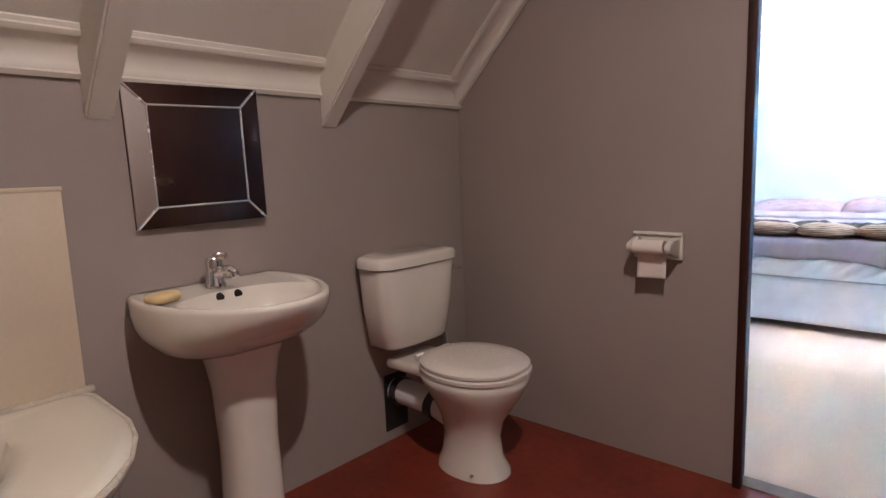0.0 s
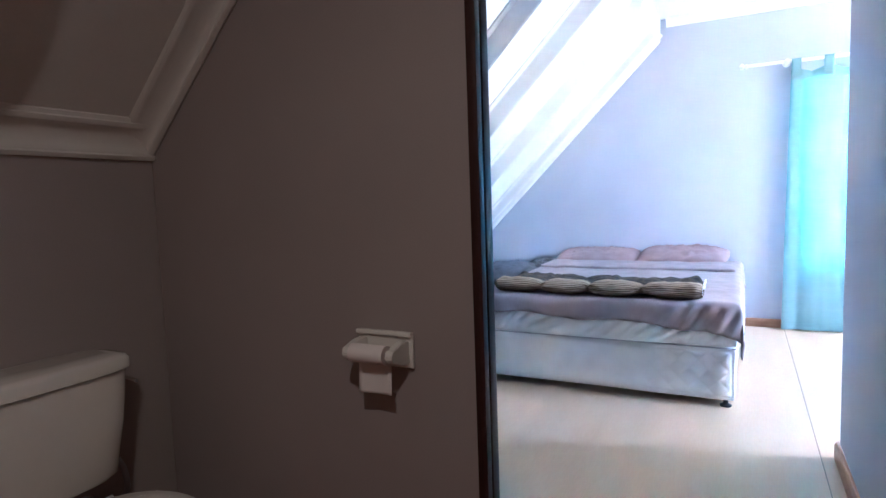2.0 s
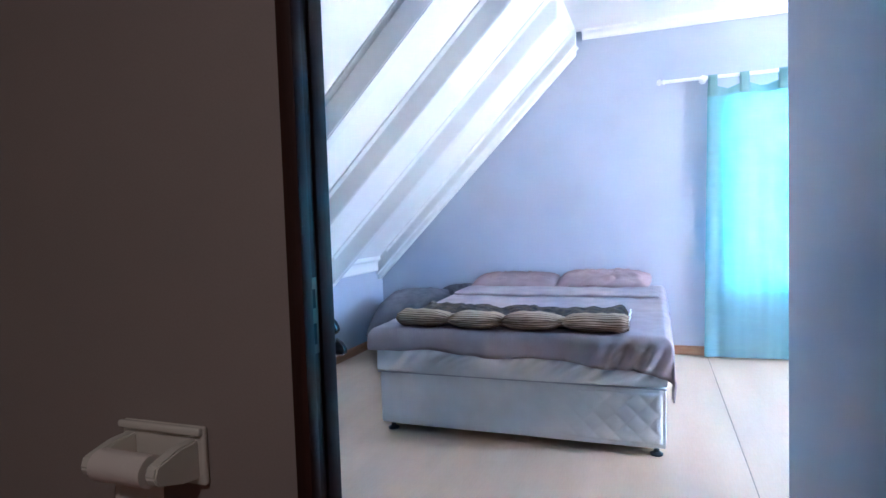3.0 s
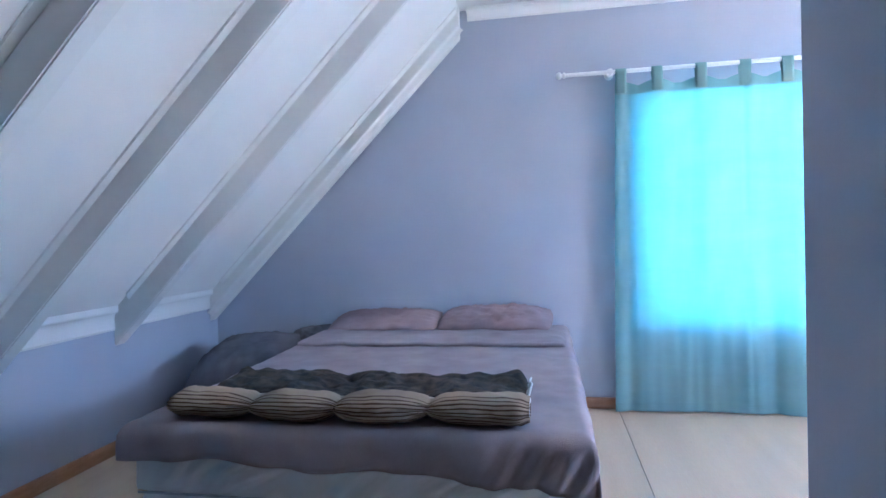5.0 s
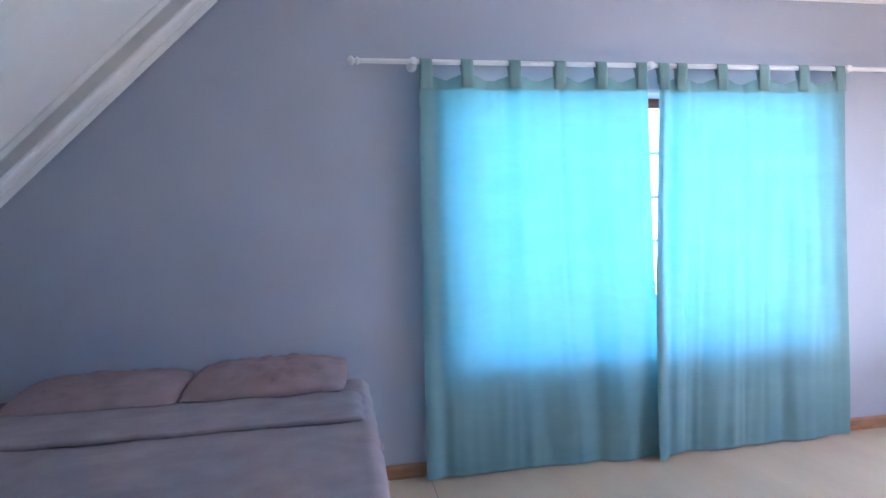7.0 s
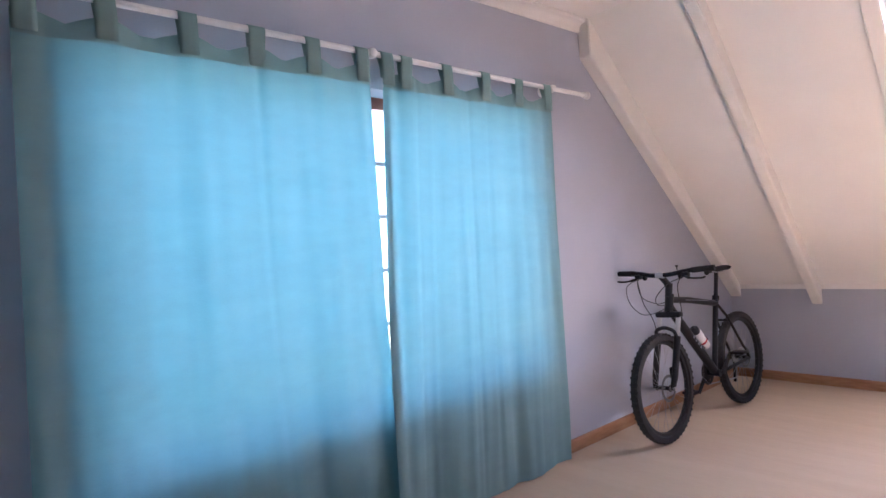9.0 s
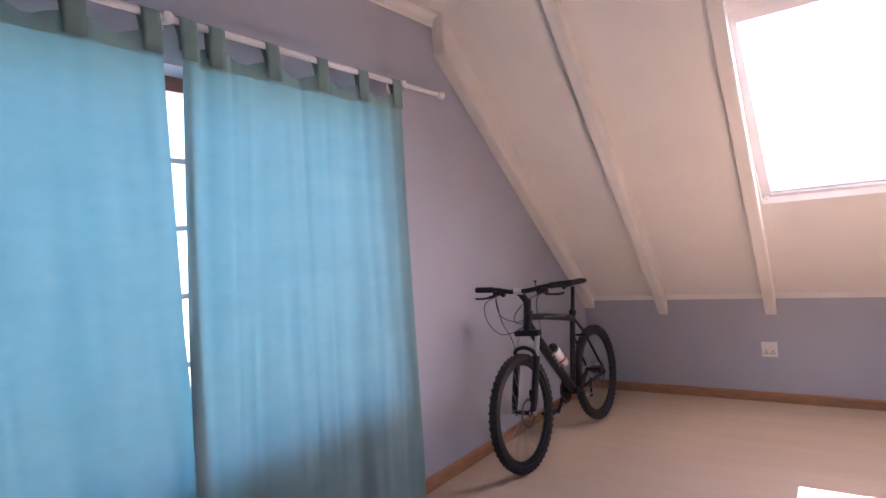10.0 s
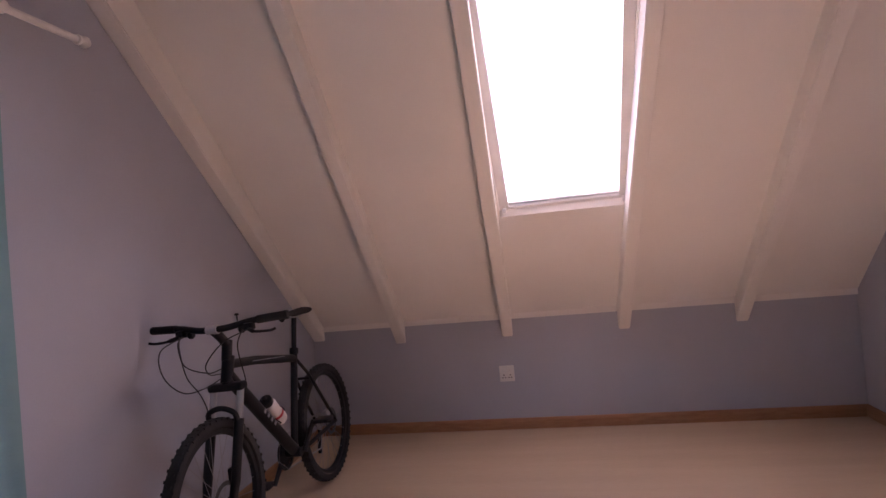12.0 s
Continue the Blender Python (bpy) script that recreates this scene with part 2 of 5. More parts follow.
def tube(points, radius, seg=10, bm=None, closed=False, flat=1.0):
    """A round bar along points; radius may be one number or one a point."""
    pts = [Vector(p) for p in points]
    rad = radius if isinstance(radius, (list, tuple)) else [radius] * len(pts)
    loops, side = [], None
    for i, p in enumerate(pts):
        if closed:
            d = (pts[(i + 1) % len(pts)] - pts[i - 1]).normalized()
        else:
            d = (pts[min(i + 1, len(pts) - 1)] - pts[max(i - 1, 0)]).normalized()
        if side is None:
            side = d.orthogonal().normalized()
        side = (side - d * side.dot(d)).normalized()
        up = d.cross(side)
        loops.append([tuple(p + (side * math.cos(2 * math.pi * k / seg) + up * flat * math.sin(2 * math.pi * k / seg)) * rad[i]) for k in range(seg)])
    if closed:
        loops.append(loops[0])
    out = rings(loops, cap0=not closed, cap1=not closed, bm=bm)
    if closed:
        bmesh.ops.remove_doubles(out, verts=out.verts[:], dist=1e-5)
    return out


def smooth_line(points, steps=6):
    """A rounded line through points."""
    p = [Vector(q) for q in points]
    p = [2 * p[0] - p[1]] + p + [2 * p[-1] - p[-2]]
    out = []
    for i in range(1, len(p) - 2):
        for k in range(steps):
            t = k / steps
            a, b, c, d = p[i - 1:i + 3]
            out.append(0.5 * (2 * b + (c - a) * t + (2 * a - 5 * b + 4 * c - d) * t * t + (3 * b - a - 3 * c + d) * t ** 3))
    return out + [p[-2]]


def grid(nu, nv, fn, bm=None, uv=False):
    """A sheet of nu by nv quads; fn gives the place at u, v in 0 to 1."""
    bm = bm or bmesh.new()
    vs = [[bm.verts.new(fn(i / nu, j / nv)) for j in range(nv + 1)] for i in range(nu + 1)]
    layer = bm.loops.layers.uv.new("UVMap") if uv else None
    for i in range(nu):
        for j in range(nv):
            f = bm.faces.new((vs[i][j], vs[i + 1][j], vs[i + 1][j + 1], vs[i][j + 1]))
            if uv:
                for lp, (a, b) in zip(f.loops, ((i, j), (i + 1, j), (i + 1, j + 1), (i, j + 1))):
                    lp[layer].uv = (a / nu, b / nv)
    return bm


def thicken(ob, depth, offset=-1.0):
    mod = ob.modifiers.new("thickness", "SOLIDIFY")
    mod.thickness, mod.offset = depth, offset
    return ob


def n3(x, y, z):
    return noise.noise(Vector((x, y, z)))


# ---- plan (metres) ----
X_BASIN, X_LEFT, X_RIGHT = -0.60, -1.455, 6.63
Y_TP, Y_TP2, Y_GABLE = 1.80, 1.875, 6.23
X_PART, Y_PART, Y_BACK = 1.565, 3.50, 2.53
Z_FLAT = 2.77
DOOR_X0, DOOR_X1, DOOR_Z = 0.59, 1.47, 2.07
WIN = (1.675, 4.00, 0.59, 2.115)


def left_bed(x):
    return x + 2.28


def left_bath(x):
    return x + 2.06


R_SLOPE = 0.97
X_TOP = 4.60


def right_bed(x):
    return Z_FLAT - R_SLOPE * (x - X_TOP)


# floors
structure("floor_slab", box(-1.7, 6.9, 1.86, 6.5, -0.22, -0.004), CEMENT, "cement screed under the vinyl floor", "floor")
structure("floor_bathroom", box(-0.75, 1.75, -1.75, 1.86, -0.2, 0.0), REDFLOOR, "worn red polished bathroom floor", "floor")
floor = structure("floor", box(1.497, X_RIGHT + 0.02, 1.862, Y_GABLE + 0.02, -0.004, 0.0), VINYL,
                  "pale wood-effect vinyl floor in wide sheets", "floor")
part("sheet", box(X_LEFT - 0.02, 1.493, 1.862, Y_GABLE + 0.02, -0.0035, 0.0005), VINYL, floor)

# walls
structure("wall_basin", box(X_BASIN - 0.12, X_BASIN, -1.75, Y_TP, -0.1, 2.2), BATHWALL, "grey painted wall behind basin and toilet", "wall")
tp = box(X_LEFT - 0.2, DOOR_X0, Y_TP + 0.04, Y_TP2, -0.1, 3.0)
box(DOOR_X1, X_PART + 0.12, Y_TP + 0.04, Y_TP2, -0.1, 3.0, bm=tp)
box(DOOR_X0, DOOR_X1, Y_TP + 0.04, Y_TP2, DOOR_Z, 3.0, bm=tp)
structure("wall_door_bedroom_side", tp, WALL, "lavender painted wall round the bathroom door", "wall")
tp = box(X_BASIN - 0.12, DOOR_X0, Y_TP, Y_TP + 0.037, -0.1, 3.0)
box(DOOR_X1, X_PART + 0.12, Y_TP, Y_TP + 0.037, -0.1, 3.0, bm=tp)
box(DOOR_X0, DOOR_X1, Y_TP, Y_TP + 0.037, DOOR_Z, 3.0, bm=tp)
structure("wall_door", tp, BATHWALL, "grey painted bathroom wall beside the doorway", "wall")
structure("wall_bath_right", box(1.60, 1.72, -1.75, Y_TP, -0.1, 3.0), BATHWALL, "grey painted bathroom wall behind the open door", "wall")
structure("wall_bath_back", box(-0.72, 1.72, -1.87, -1.75, -0.1, 3.0), BATHWALL, "grey painted bathroom end wall", "wall")
structure("wall_left", box(X_LEFT - 0.12, X_LEFT, Y_TP2, Y_GABLE, -0.1, 1.0), WALL, "low lavender wall under the sloping ceiling", "wall")
structure("wall_right", box(X_RIGHT, X_RIGHT + 0.12, Y_BACK - 0.12, Y_GABLE, -0.1, 1.0), WALL, "low lavender wall below the skylight", "wall")
structure("wall_partition", box(X_PART, X_PART + 0.12, Y_TP2, Y_PART, -0.1, 2.95, bevel=0.006), WALL, "lavender partition wall end beside the doorway", "wall", 30)
structure("wall_back", box(X_PART + 0.12, X_RIGHT + 0.12, Y_BACK - 0.12, Y_BACK, -0.1, 2.95), WALL, "lavender bedroom back wall", "wall")


def pierced(x0, x1, z0, z1, hole, y0, y1):
    """One slab with one rectangular opening."""
    a, b, c_, d = hole
    outer = [(x0, z0), (x1, z0), (x1, z1), (x0, z1)]
    inner = [(a, c_), (b, c_), (b, d), (a, d)]
    loops = [[(x, y, z) for x, z in ring] for ring, y in ((outer, y0), (outer, y1), (inner, y1), (inner, y0), (outer, y0))]
    bm = rings(loops, cap0=False, cap1=False)
    bmesh.ops.remove_doubles(bm, verts=bm.verts[:], dist=1e-6)
    return bm


g = pierced(X_LEFT - 0.2, X_RIGHT + 0.2, -0.1, 3.1, WIN, Y_GABLE, Y_GABLE + 0.24)
structure("wall_gable", g, WALL, "lavender gable wall with a wide curtained window", "wall")

# ceilings
XA = Z_FLAT - 2.28
structure("ceiling_left", prism([(-1.75, left_bed(-1.75)), (XA, Z_FLAT), (XA, Z_FLAT + 0.12), (-1.75, left_bed(-1.75) + 0.14)], "y", Y_TP2, Y_GABLE + 0.2),
          WHITE, "white sloping bedroom ceiling", "ceiling")
XB = Z_FLAT - 2.06
structure("ceiling_bathroom", prism([(-0.8, left_bath(-0.8)), (XB, Z_FLAT), (1.75, Z_FLAT), (1.75, Z_FLAT + 0.12), (XB - 0.05, Z_FLAT + 0.12), (-0.8, left_bath(-0.8) + 0.16)], "y", -1.87, Y_TP2 - 0.037),
          CREAM, "cream sloping bathroom ceiling", "ceiling")
structure("ceiling_flat", box(XA, X_TOP, Y_TP2, Y_GABLE + 0.2, Z_FLAT + 0.002, Z_FLAT + 0.12), WHITE, "white flat ceiling strip under the ridge", "ceiling")
SKY_X0, SKY_X1, SKY_Y0, SKY_Y1 = 4.97, 5.945, 3.955, 4.69


def slope_slab(x0, x1, y0, y1, lo=0.0, hi=0.13, bm=None):
    return join(bm or bmesh.new(), prism([(x0, right_bed(x0) + lo), (x1, right_bed(x1) + lo), (x1, right_bed(x1) + hi), (x0, right_bed(x0) + hi)], "y", y0, y1))


c = slope_slab(X_TOP, 6.85, Y_BACK - 0.12, SKY_Y0)
slope_slab(X_TOP, 6.85, SKY_Y1, Y_GABLE + 0.2, bm=c)
slope_slab(X_TOP, SKY_X0, SKY_Y0, SKY_Y1, bm=c)
slope_slab(SKY_X1, 6.85, SKY_Y0, SKY_Y1, bm=c)
structure("ceiling_right", c, WHITE, "white sloping ceiling with a skylight between beams", "ceiling")


# beams: a rectangular timber along a slope, its foot cut plumb at the wall
def beam(name, xa, za, xb, zb, y0, y1, drop, mat, label, top_drop=None, lean=0.0):
    """lean: how far the top stands aside along y."""
    top_drop = drop if top_drop is None else top_drop
    def ring(x, z, d, shift):
        return [(x, y0 + shift, z + 0.02), (x, y0 + shift, z - d), (x, y1 + shift, z - d), (x, y1 + shift, z + 0.02)]
    bm = rings([ring(xa, za, drop, 0.0), ring(xb, zb, top_drop, lean)])
    bmesh.ops.bevel(bm, geom=bm.edges[:], offset=0.006, segments=2, affect="EDGES")
    ob = structure(name, bm, mat, label, "ceiling beam", 30)
    ob["group"] = "sloping ceiling beams"
    return ob


for y in (2.90, 3.675, 4.395, 5.195, 6.165):
    b = beam("beam_left", X_LEFT, left_bed(X_LEFT), XA, Z_FLAT, y - 0.04, min(y + 0.045, Y_GABLE), 0.205, BEAM, "white painted timber beam on the sloping ceiling")
    for y0 in (y - 0.064, y + 0.047):
        if y0 < 6.15:
            # slim cover strip where beam and ceiling meet
            ends = [[(x, y0, z + 0.01), (x, y0, z - 0.016), (x, y0 + 0.022, z - 0.040), (x, y0 + 0.022, z + 0.01)] for x, z in ((X_LEFT + 0.11, left_bed(X_LEFT + 0.11)), (XA - 0.01, Z_FLAT - 0.01))]
            part("cover_strip", rings(ends), WHITE, b, smooth=None)
for y in (-1.2, -0.44, 0.325, 1.075):
    beam("beam_bathroom", X_BASIN, left_bath(X_BASIN), XB, Z_FLAT, y - 0.035, y + 0.035, 0.185, CREAM, "cream painted beam on the bathroom ceiling")
for y in (3.225, 3.975, 4.773, 5.553):
    beam("beam_right", X_RIGHT, right_bed(X_RIGHT), X_TOP, Z_FLAT, y - 0.038, y + 0.038, 0.15, BEAM, "white painted timber beam beside the skylight", lean=-0.09)
beam("beam_right", X_RIGHT, right_bed(X_RIGHT), X_TOP, Z_FLAT, 6.14, Y_GABLE, 0.095, BEAM, "white painted timber beam along the gable wall", top_drop=0.25)


# cornices: stepped plaster moulding between a foot on the wall and a foot on the ceiling
CORNICE = [(0.0, 0.0), (0.0, 0.09), (0.11, 0.12), (0.13, 0.07), (0.18, 0.06), (0.24, 0.0), (0.34, -0.06), (0.46, -0.085), (0.58, -0.065), (0.68, -0.01), (0.74, 0.03), (0.77, 0.075), (0.81, 0.09), (0.88, 0.09), (0.90, 0.05), (0.98, 0.04), (1.0, 0.0)]


def cornice(name, a, b, leg_wall, leg_ceiling, mat, label="white plaster cornice moulding"):
    """Swept from a to b along the corner line; the legs lead from the corner to the two feet."""
    a, b, w, c_ = Vector(a), Vector(b), Vector(leg_wall), Vector(leg_ceiling)
    size = (c_ - w).length
    out = (w + c_).normalized()
    flat = [w + (c_ - w) * u + out * (v * size) for u, v in CORNICE] + [Vector((0, 0, 0))]
    return structure(name, rings([[tuple(p + q) for q in flat] for p in (a, b)]), mat, label, "cornice", 35)


for y0, y1 in ((-1.165, -0.475), (-0.405, 0.29), (0.36, 1.04), (1.11, 1.80)):
    cornice("cornice_bathroom", (X_BASIN, y0, 1.46), (X_BASIN, y1, 1.46), (0, 0, -0.077), (0.05, 0, 0.05), CREAM, "cream plaster cornice between bathroom beams")
cornice("cornice_bathroom_slope", (X_BASIN - 0.05, Y_TP, 1.41), (0.75, Y_TP, 2.81), (0.0375, 0, -0.0375), (0, -0.105, 0), CREAM, "cream plaster cornice up the sloping ceiling")
for y0, y1 in ((Y_TP2, 2.86), (2.945, 3.635), (3.72, 4.355), (4.44, 5.155), (5.24, 6.125)):
    cornice("cornice_left", (X_LEFT, y0, 0.825), (X_LEFT, y1, 0.825), (0, 0, -0.10), (0.036, 0, 0.036), WHITE)
cornice("cornice_gable_left", (X_LEFT, 6.128, 0.69), (XA, 6.128, 2.635), (0.03, 0, -0.03), (0, -0.035, 0), WHITE, "white plaster bead up the gable slope")
cornice("cornice_gable", (XA + 0.05, Y_GABLE, Z_FLAT), (4.62, Y_GABLE, Z_FLAT), (0, 0, -0.07), (0, -0.07, 0), WHITE)
for y0, y1 in ((2.53, 3.187), (3.263, 3.937), (4.013, 4.735), (4.811, 5.515), (5.591, 6.14)):
    structure("trim_right", box(X_RIGHT - 0.016, X_RIGHT, y0, y1, 0.778, 0.84, bevel=0.004), WHITE, "white cover strip between beam feet", "trim", 30)


# skirtings: rounded top edge
def skirting(a, b, out, parent=None):
    a, b, out = Vector(a), Vector(b), Vector(out)
    prof = [(0.0, 0.0), (0.019, 0.0), (0.019, 0.052), (0.016, 0.064), (0.009, 0.072), (0.0, 0.074)]
    bm = rings([[tuple(p + out * u + Vector((0, 0, v + 0.001))) for u, v in prof] for p in (a, b)])
    return structure("baseboard", bm, SKIRT, "varnished pine skirting board", "skirting board", 35)


skirting((X_LEFT, Y_TP2, 0), (X_LEFT, Y_GABLE, 0), (1, 0, 0))
skirting((X_LEFT, Y_GABLE, 0), (X_RIGHT, Y_GABLE, 0), (0, -1, 0))
skirting((X_RIGHT, Y_BACK, 0), (X_RIGHT, Y_GABLE, 0), (-1, 0, 0))
skirting((X_PART, Y_TP2, 0), (X_PART, Y_PART + 0.019, 0), (-1, 0, 0))
skirting((X_PART, Y_PART, 0), (X_PART + 0.12, Y_PART, 0), (0, 1, 0))
skirting((X_PART + 0.12, Y_BACK, 0), (X_PART + 0.12, Y_PART, 0), (1, 0, 0))
skirting((X_PART + 0.14, Y_BACK, 0), (X_RIGHT, Y_BACK, 0), (0, 1, 0))
skirting((X_LEFT, Y_TP2, 0), (DOOR_X0, Y_TP2, 0), (0, 1, 0))


# doorway
fr = box(DOOR_X0, 0.617, 1.775, 1.802, 0.0, DOOR_Z, bevel=0.003)
box(DOOR_X0, 0.598, 1.802, 1.846, 0.0, DOOR_Z, bevel=0.002, bm=fr)
box(DOOR_X0, 0.602, 1.846, 1.886, 0.0, DOOR_Z, bevel=0.003, bm=fr)
door_frame = structure("door_frame", fr, DARKWOOD, "dark varnished wooden door frame", "door frame", 30)
fr = box(1.432, DOOR_X1, 1.775, 1.802, 0.0, DOOR_Z, bevel=0.003)
box(1.454, DOOR_X1, 1.802, 1.886, 0.0, DOOR_Z, bevel=0.003, bm=fr)
part("hinge_jamb", fr, DARKWOOD, door_frame, smooth=30)
fr = box(0.617, 1.432, 1.775, 1.802, DOOR_Z - 0.04, DOOR_Z, bevel=0.003)
box(0.602, 1.454, 1.802, 1.886, DOOR_Z - 0.02, DOOR_Z, bevel=0.003, bm=fr)
part("door_head", fr, DARKWOOD, door_frame, smooth=30)
strike = part("strike_plate", box(0.5975, 0.5995, 1.810, 1.840, 0.99, 1.11, bevel=0.0008), BRASS, door_frame, "worn brass strike plate")
part("latch_hole", box(0.5990, 0.6002, 1.818, 1.834, 1.062, 1.092), DARK, strike)
part("bolt_hole", box(0.5990, 0.6002, 1.818, 1.834, 1.005, 1.038), DARK, strike)
structure("threshold", box(0.599, 1.454, 1.80, 1.870, 0.0, 0.008, bevel=0.003), BRASS, "worn metal threshold strip in the doorway", "threshold", 30)

# the door leaf stands open against the side wall
door = thing("door", (1.448, 1.775, 0.006), "dark varnished panelled door standing open into the bathroom", "door")
part("leaf", box(0.0, 0.04, -0.80, 0.0, 0.0, 2.02, bevel=0.002), DARKWOOD, door, smooth=30)
for z0, z1 in ((0.22, 0.86), (0.94, 1.90)):
    part("panel", box(-0.008, 0.004, -0.635, -0.11, z0, z1, bevel=0.007), DARKWOOD, door, smooth=30)
handle = part("handle_plate", box(-0.005, 0.0, -0.735, -0.690, 0.975, 1.155, bevel=0.002), HANDLE, door, "brass handle plate")
part("lever", tube(smooth_line([(-0.004, -0.712, 1.10), (-0.045, -0.712, 1.10), (-0.052, -0.70, 1.10), (-0.05, -0.61, 1.096)]), 0.008), HANDLE, handle)
part("keyhole", box(-0.0062, -0.004, -0.717, -0.707, 1.005, 1.030, bevel=0.001), DARK, handle)

# ---- bathroom ----
def oval(cx, cy, a, b, z, n=40, power=2.0, xmin=None):
    """A rounded outline; power above 2 squares it off."""
    out = []
    for i in range(n):
        t = 2 * math.pi * i / n
        c, s = math.cos(t), math.sin(t)
        x = cx + a * math.copysign(abs(c) ** (2 / power), c)
        y = cy + b * math.copysign(abs(s) ** (2 / power), s)
        out.append((x if xmin is None else max(x, xmin), y, z))
    return out


def make_basin():
    t = thing("wash_basin", (X_BASIN, 0.570, 0), "white porcelain pedestal wash basin against the wall", "basin")
    loops = []
    for z, a, b, p in ((0.628, 0.10, 0.125, 2.3), (0.640, 0.150, 0.178, 2.6), (0.66, 0.195, 0.212, 2.6), (0.69, 0.245, 0.233, 2.5), (0.715, 0.282, 0.242, 2.4), (0.75, 0.322, 0.248, 2.2), (0.785, 0.350, 0.250, 2.0), (0.797, 0.348, 0.248, 2.0),
                       (0.800, 0.340, 0.241, 2.0), (0.798, 0.328, 0.230, 2.0)):
        loops.append(oval(0.14, 0, a, b, z, power=p, xmin=0.002))
    for z, a, b in ((0.790, 0.155, 0.208), (0.765, 0.146, 0.198), (0.72, 0.130, 0.186), (0.68, 0.10, 0.13), (0.668, 0.05, 0.06), (0.666, 0.02, 0.02)):
        loops.append(oval(0.29, 0, a, b, z, power=2.2))
    part("bowl", rings(loops), PORCELAIN, t, smooth=60)
    ped = [oval(0.185, 0, a, b, z, power=2.4, xmin=0.04) for z, a, b in ((0.0, 0.105, 0.105), (0.03, 0.10, 0.10), (0.12, 0.085, 0.085), (0.35, 0.080, 0.080), (0.52, 0.085, 0.088), (0.60, 0.098, 0.102), (0.66, 0.12, 0.125))]
    part("pedestal", rings(ped), PORCELAIN, t, smooth=60)
    for y in (-0.028, 0.028):
        h = lathe([(0.0115, -0.008), (0.0115, 0.004)], 16, "x")
        part("overflow_hole", join(bmesh.new(), h, pose(0.143, y, 0.774, 0, 20, 0)), DARK, t)
    # mixer tap
    tap = part("tap", lathe([(0.030, 0.795), (0.030, 0.803), (0.025, 0.812), (0.024, 0.85), (0.026, 0.872), (0.020, 0.884)], 20), CHROME, t, "chrome mixer tap")
    for v in tap.data.vertices:
        v.co.x += 0.085
        v.co.y -= 0.01
    part("spout", tube(smooth_line([(0.09, -0.01, 0.834), (0.122, 0.002, 0.846), (0.150, 0.012, 0.844), (0.160, 0.016, 0.828)]), [0.018] * 6 + [0.016] * 6 + [0.014] * 7), CHROME, tap)
    part("tap_lever", tube(smooth_line([(0.080, -0.01, 0.878), (0.10, -0.006, 0.889), (0.130, 0.006, 0.890)]), 0.012, flat=0.7), CHROME, tap)
    return t


make_basin()
soap = rings([oval(0, 0, a, b, z, 24, 2.6) for z, a, b in ((0, 0.028, 0.042), (0.006, 0.033, 0.048), (0.016, 0.033, 0.047), (0.022, 0.027, 0.041), (0.023, 0.01, 0.02))])
so = tagged(mesh_object("soap_bar", soap, SOAP, None, 60), "yellow bar of soap on the basin rim", "soap")
so.matrix_world = pose(-0.435, 0.375, 0.7985, 0, 0, 20)


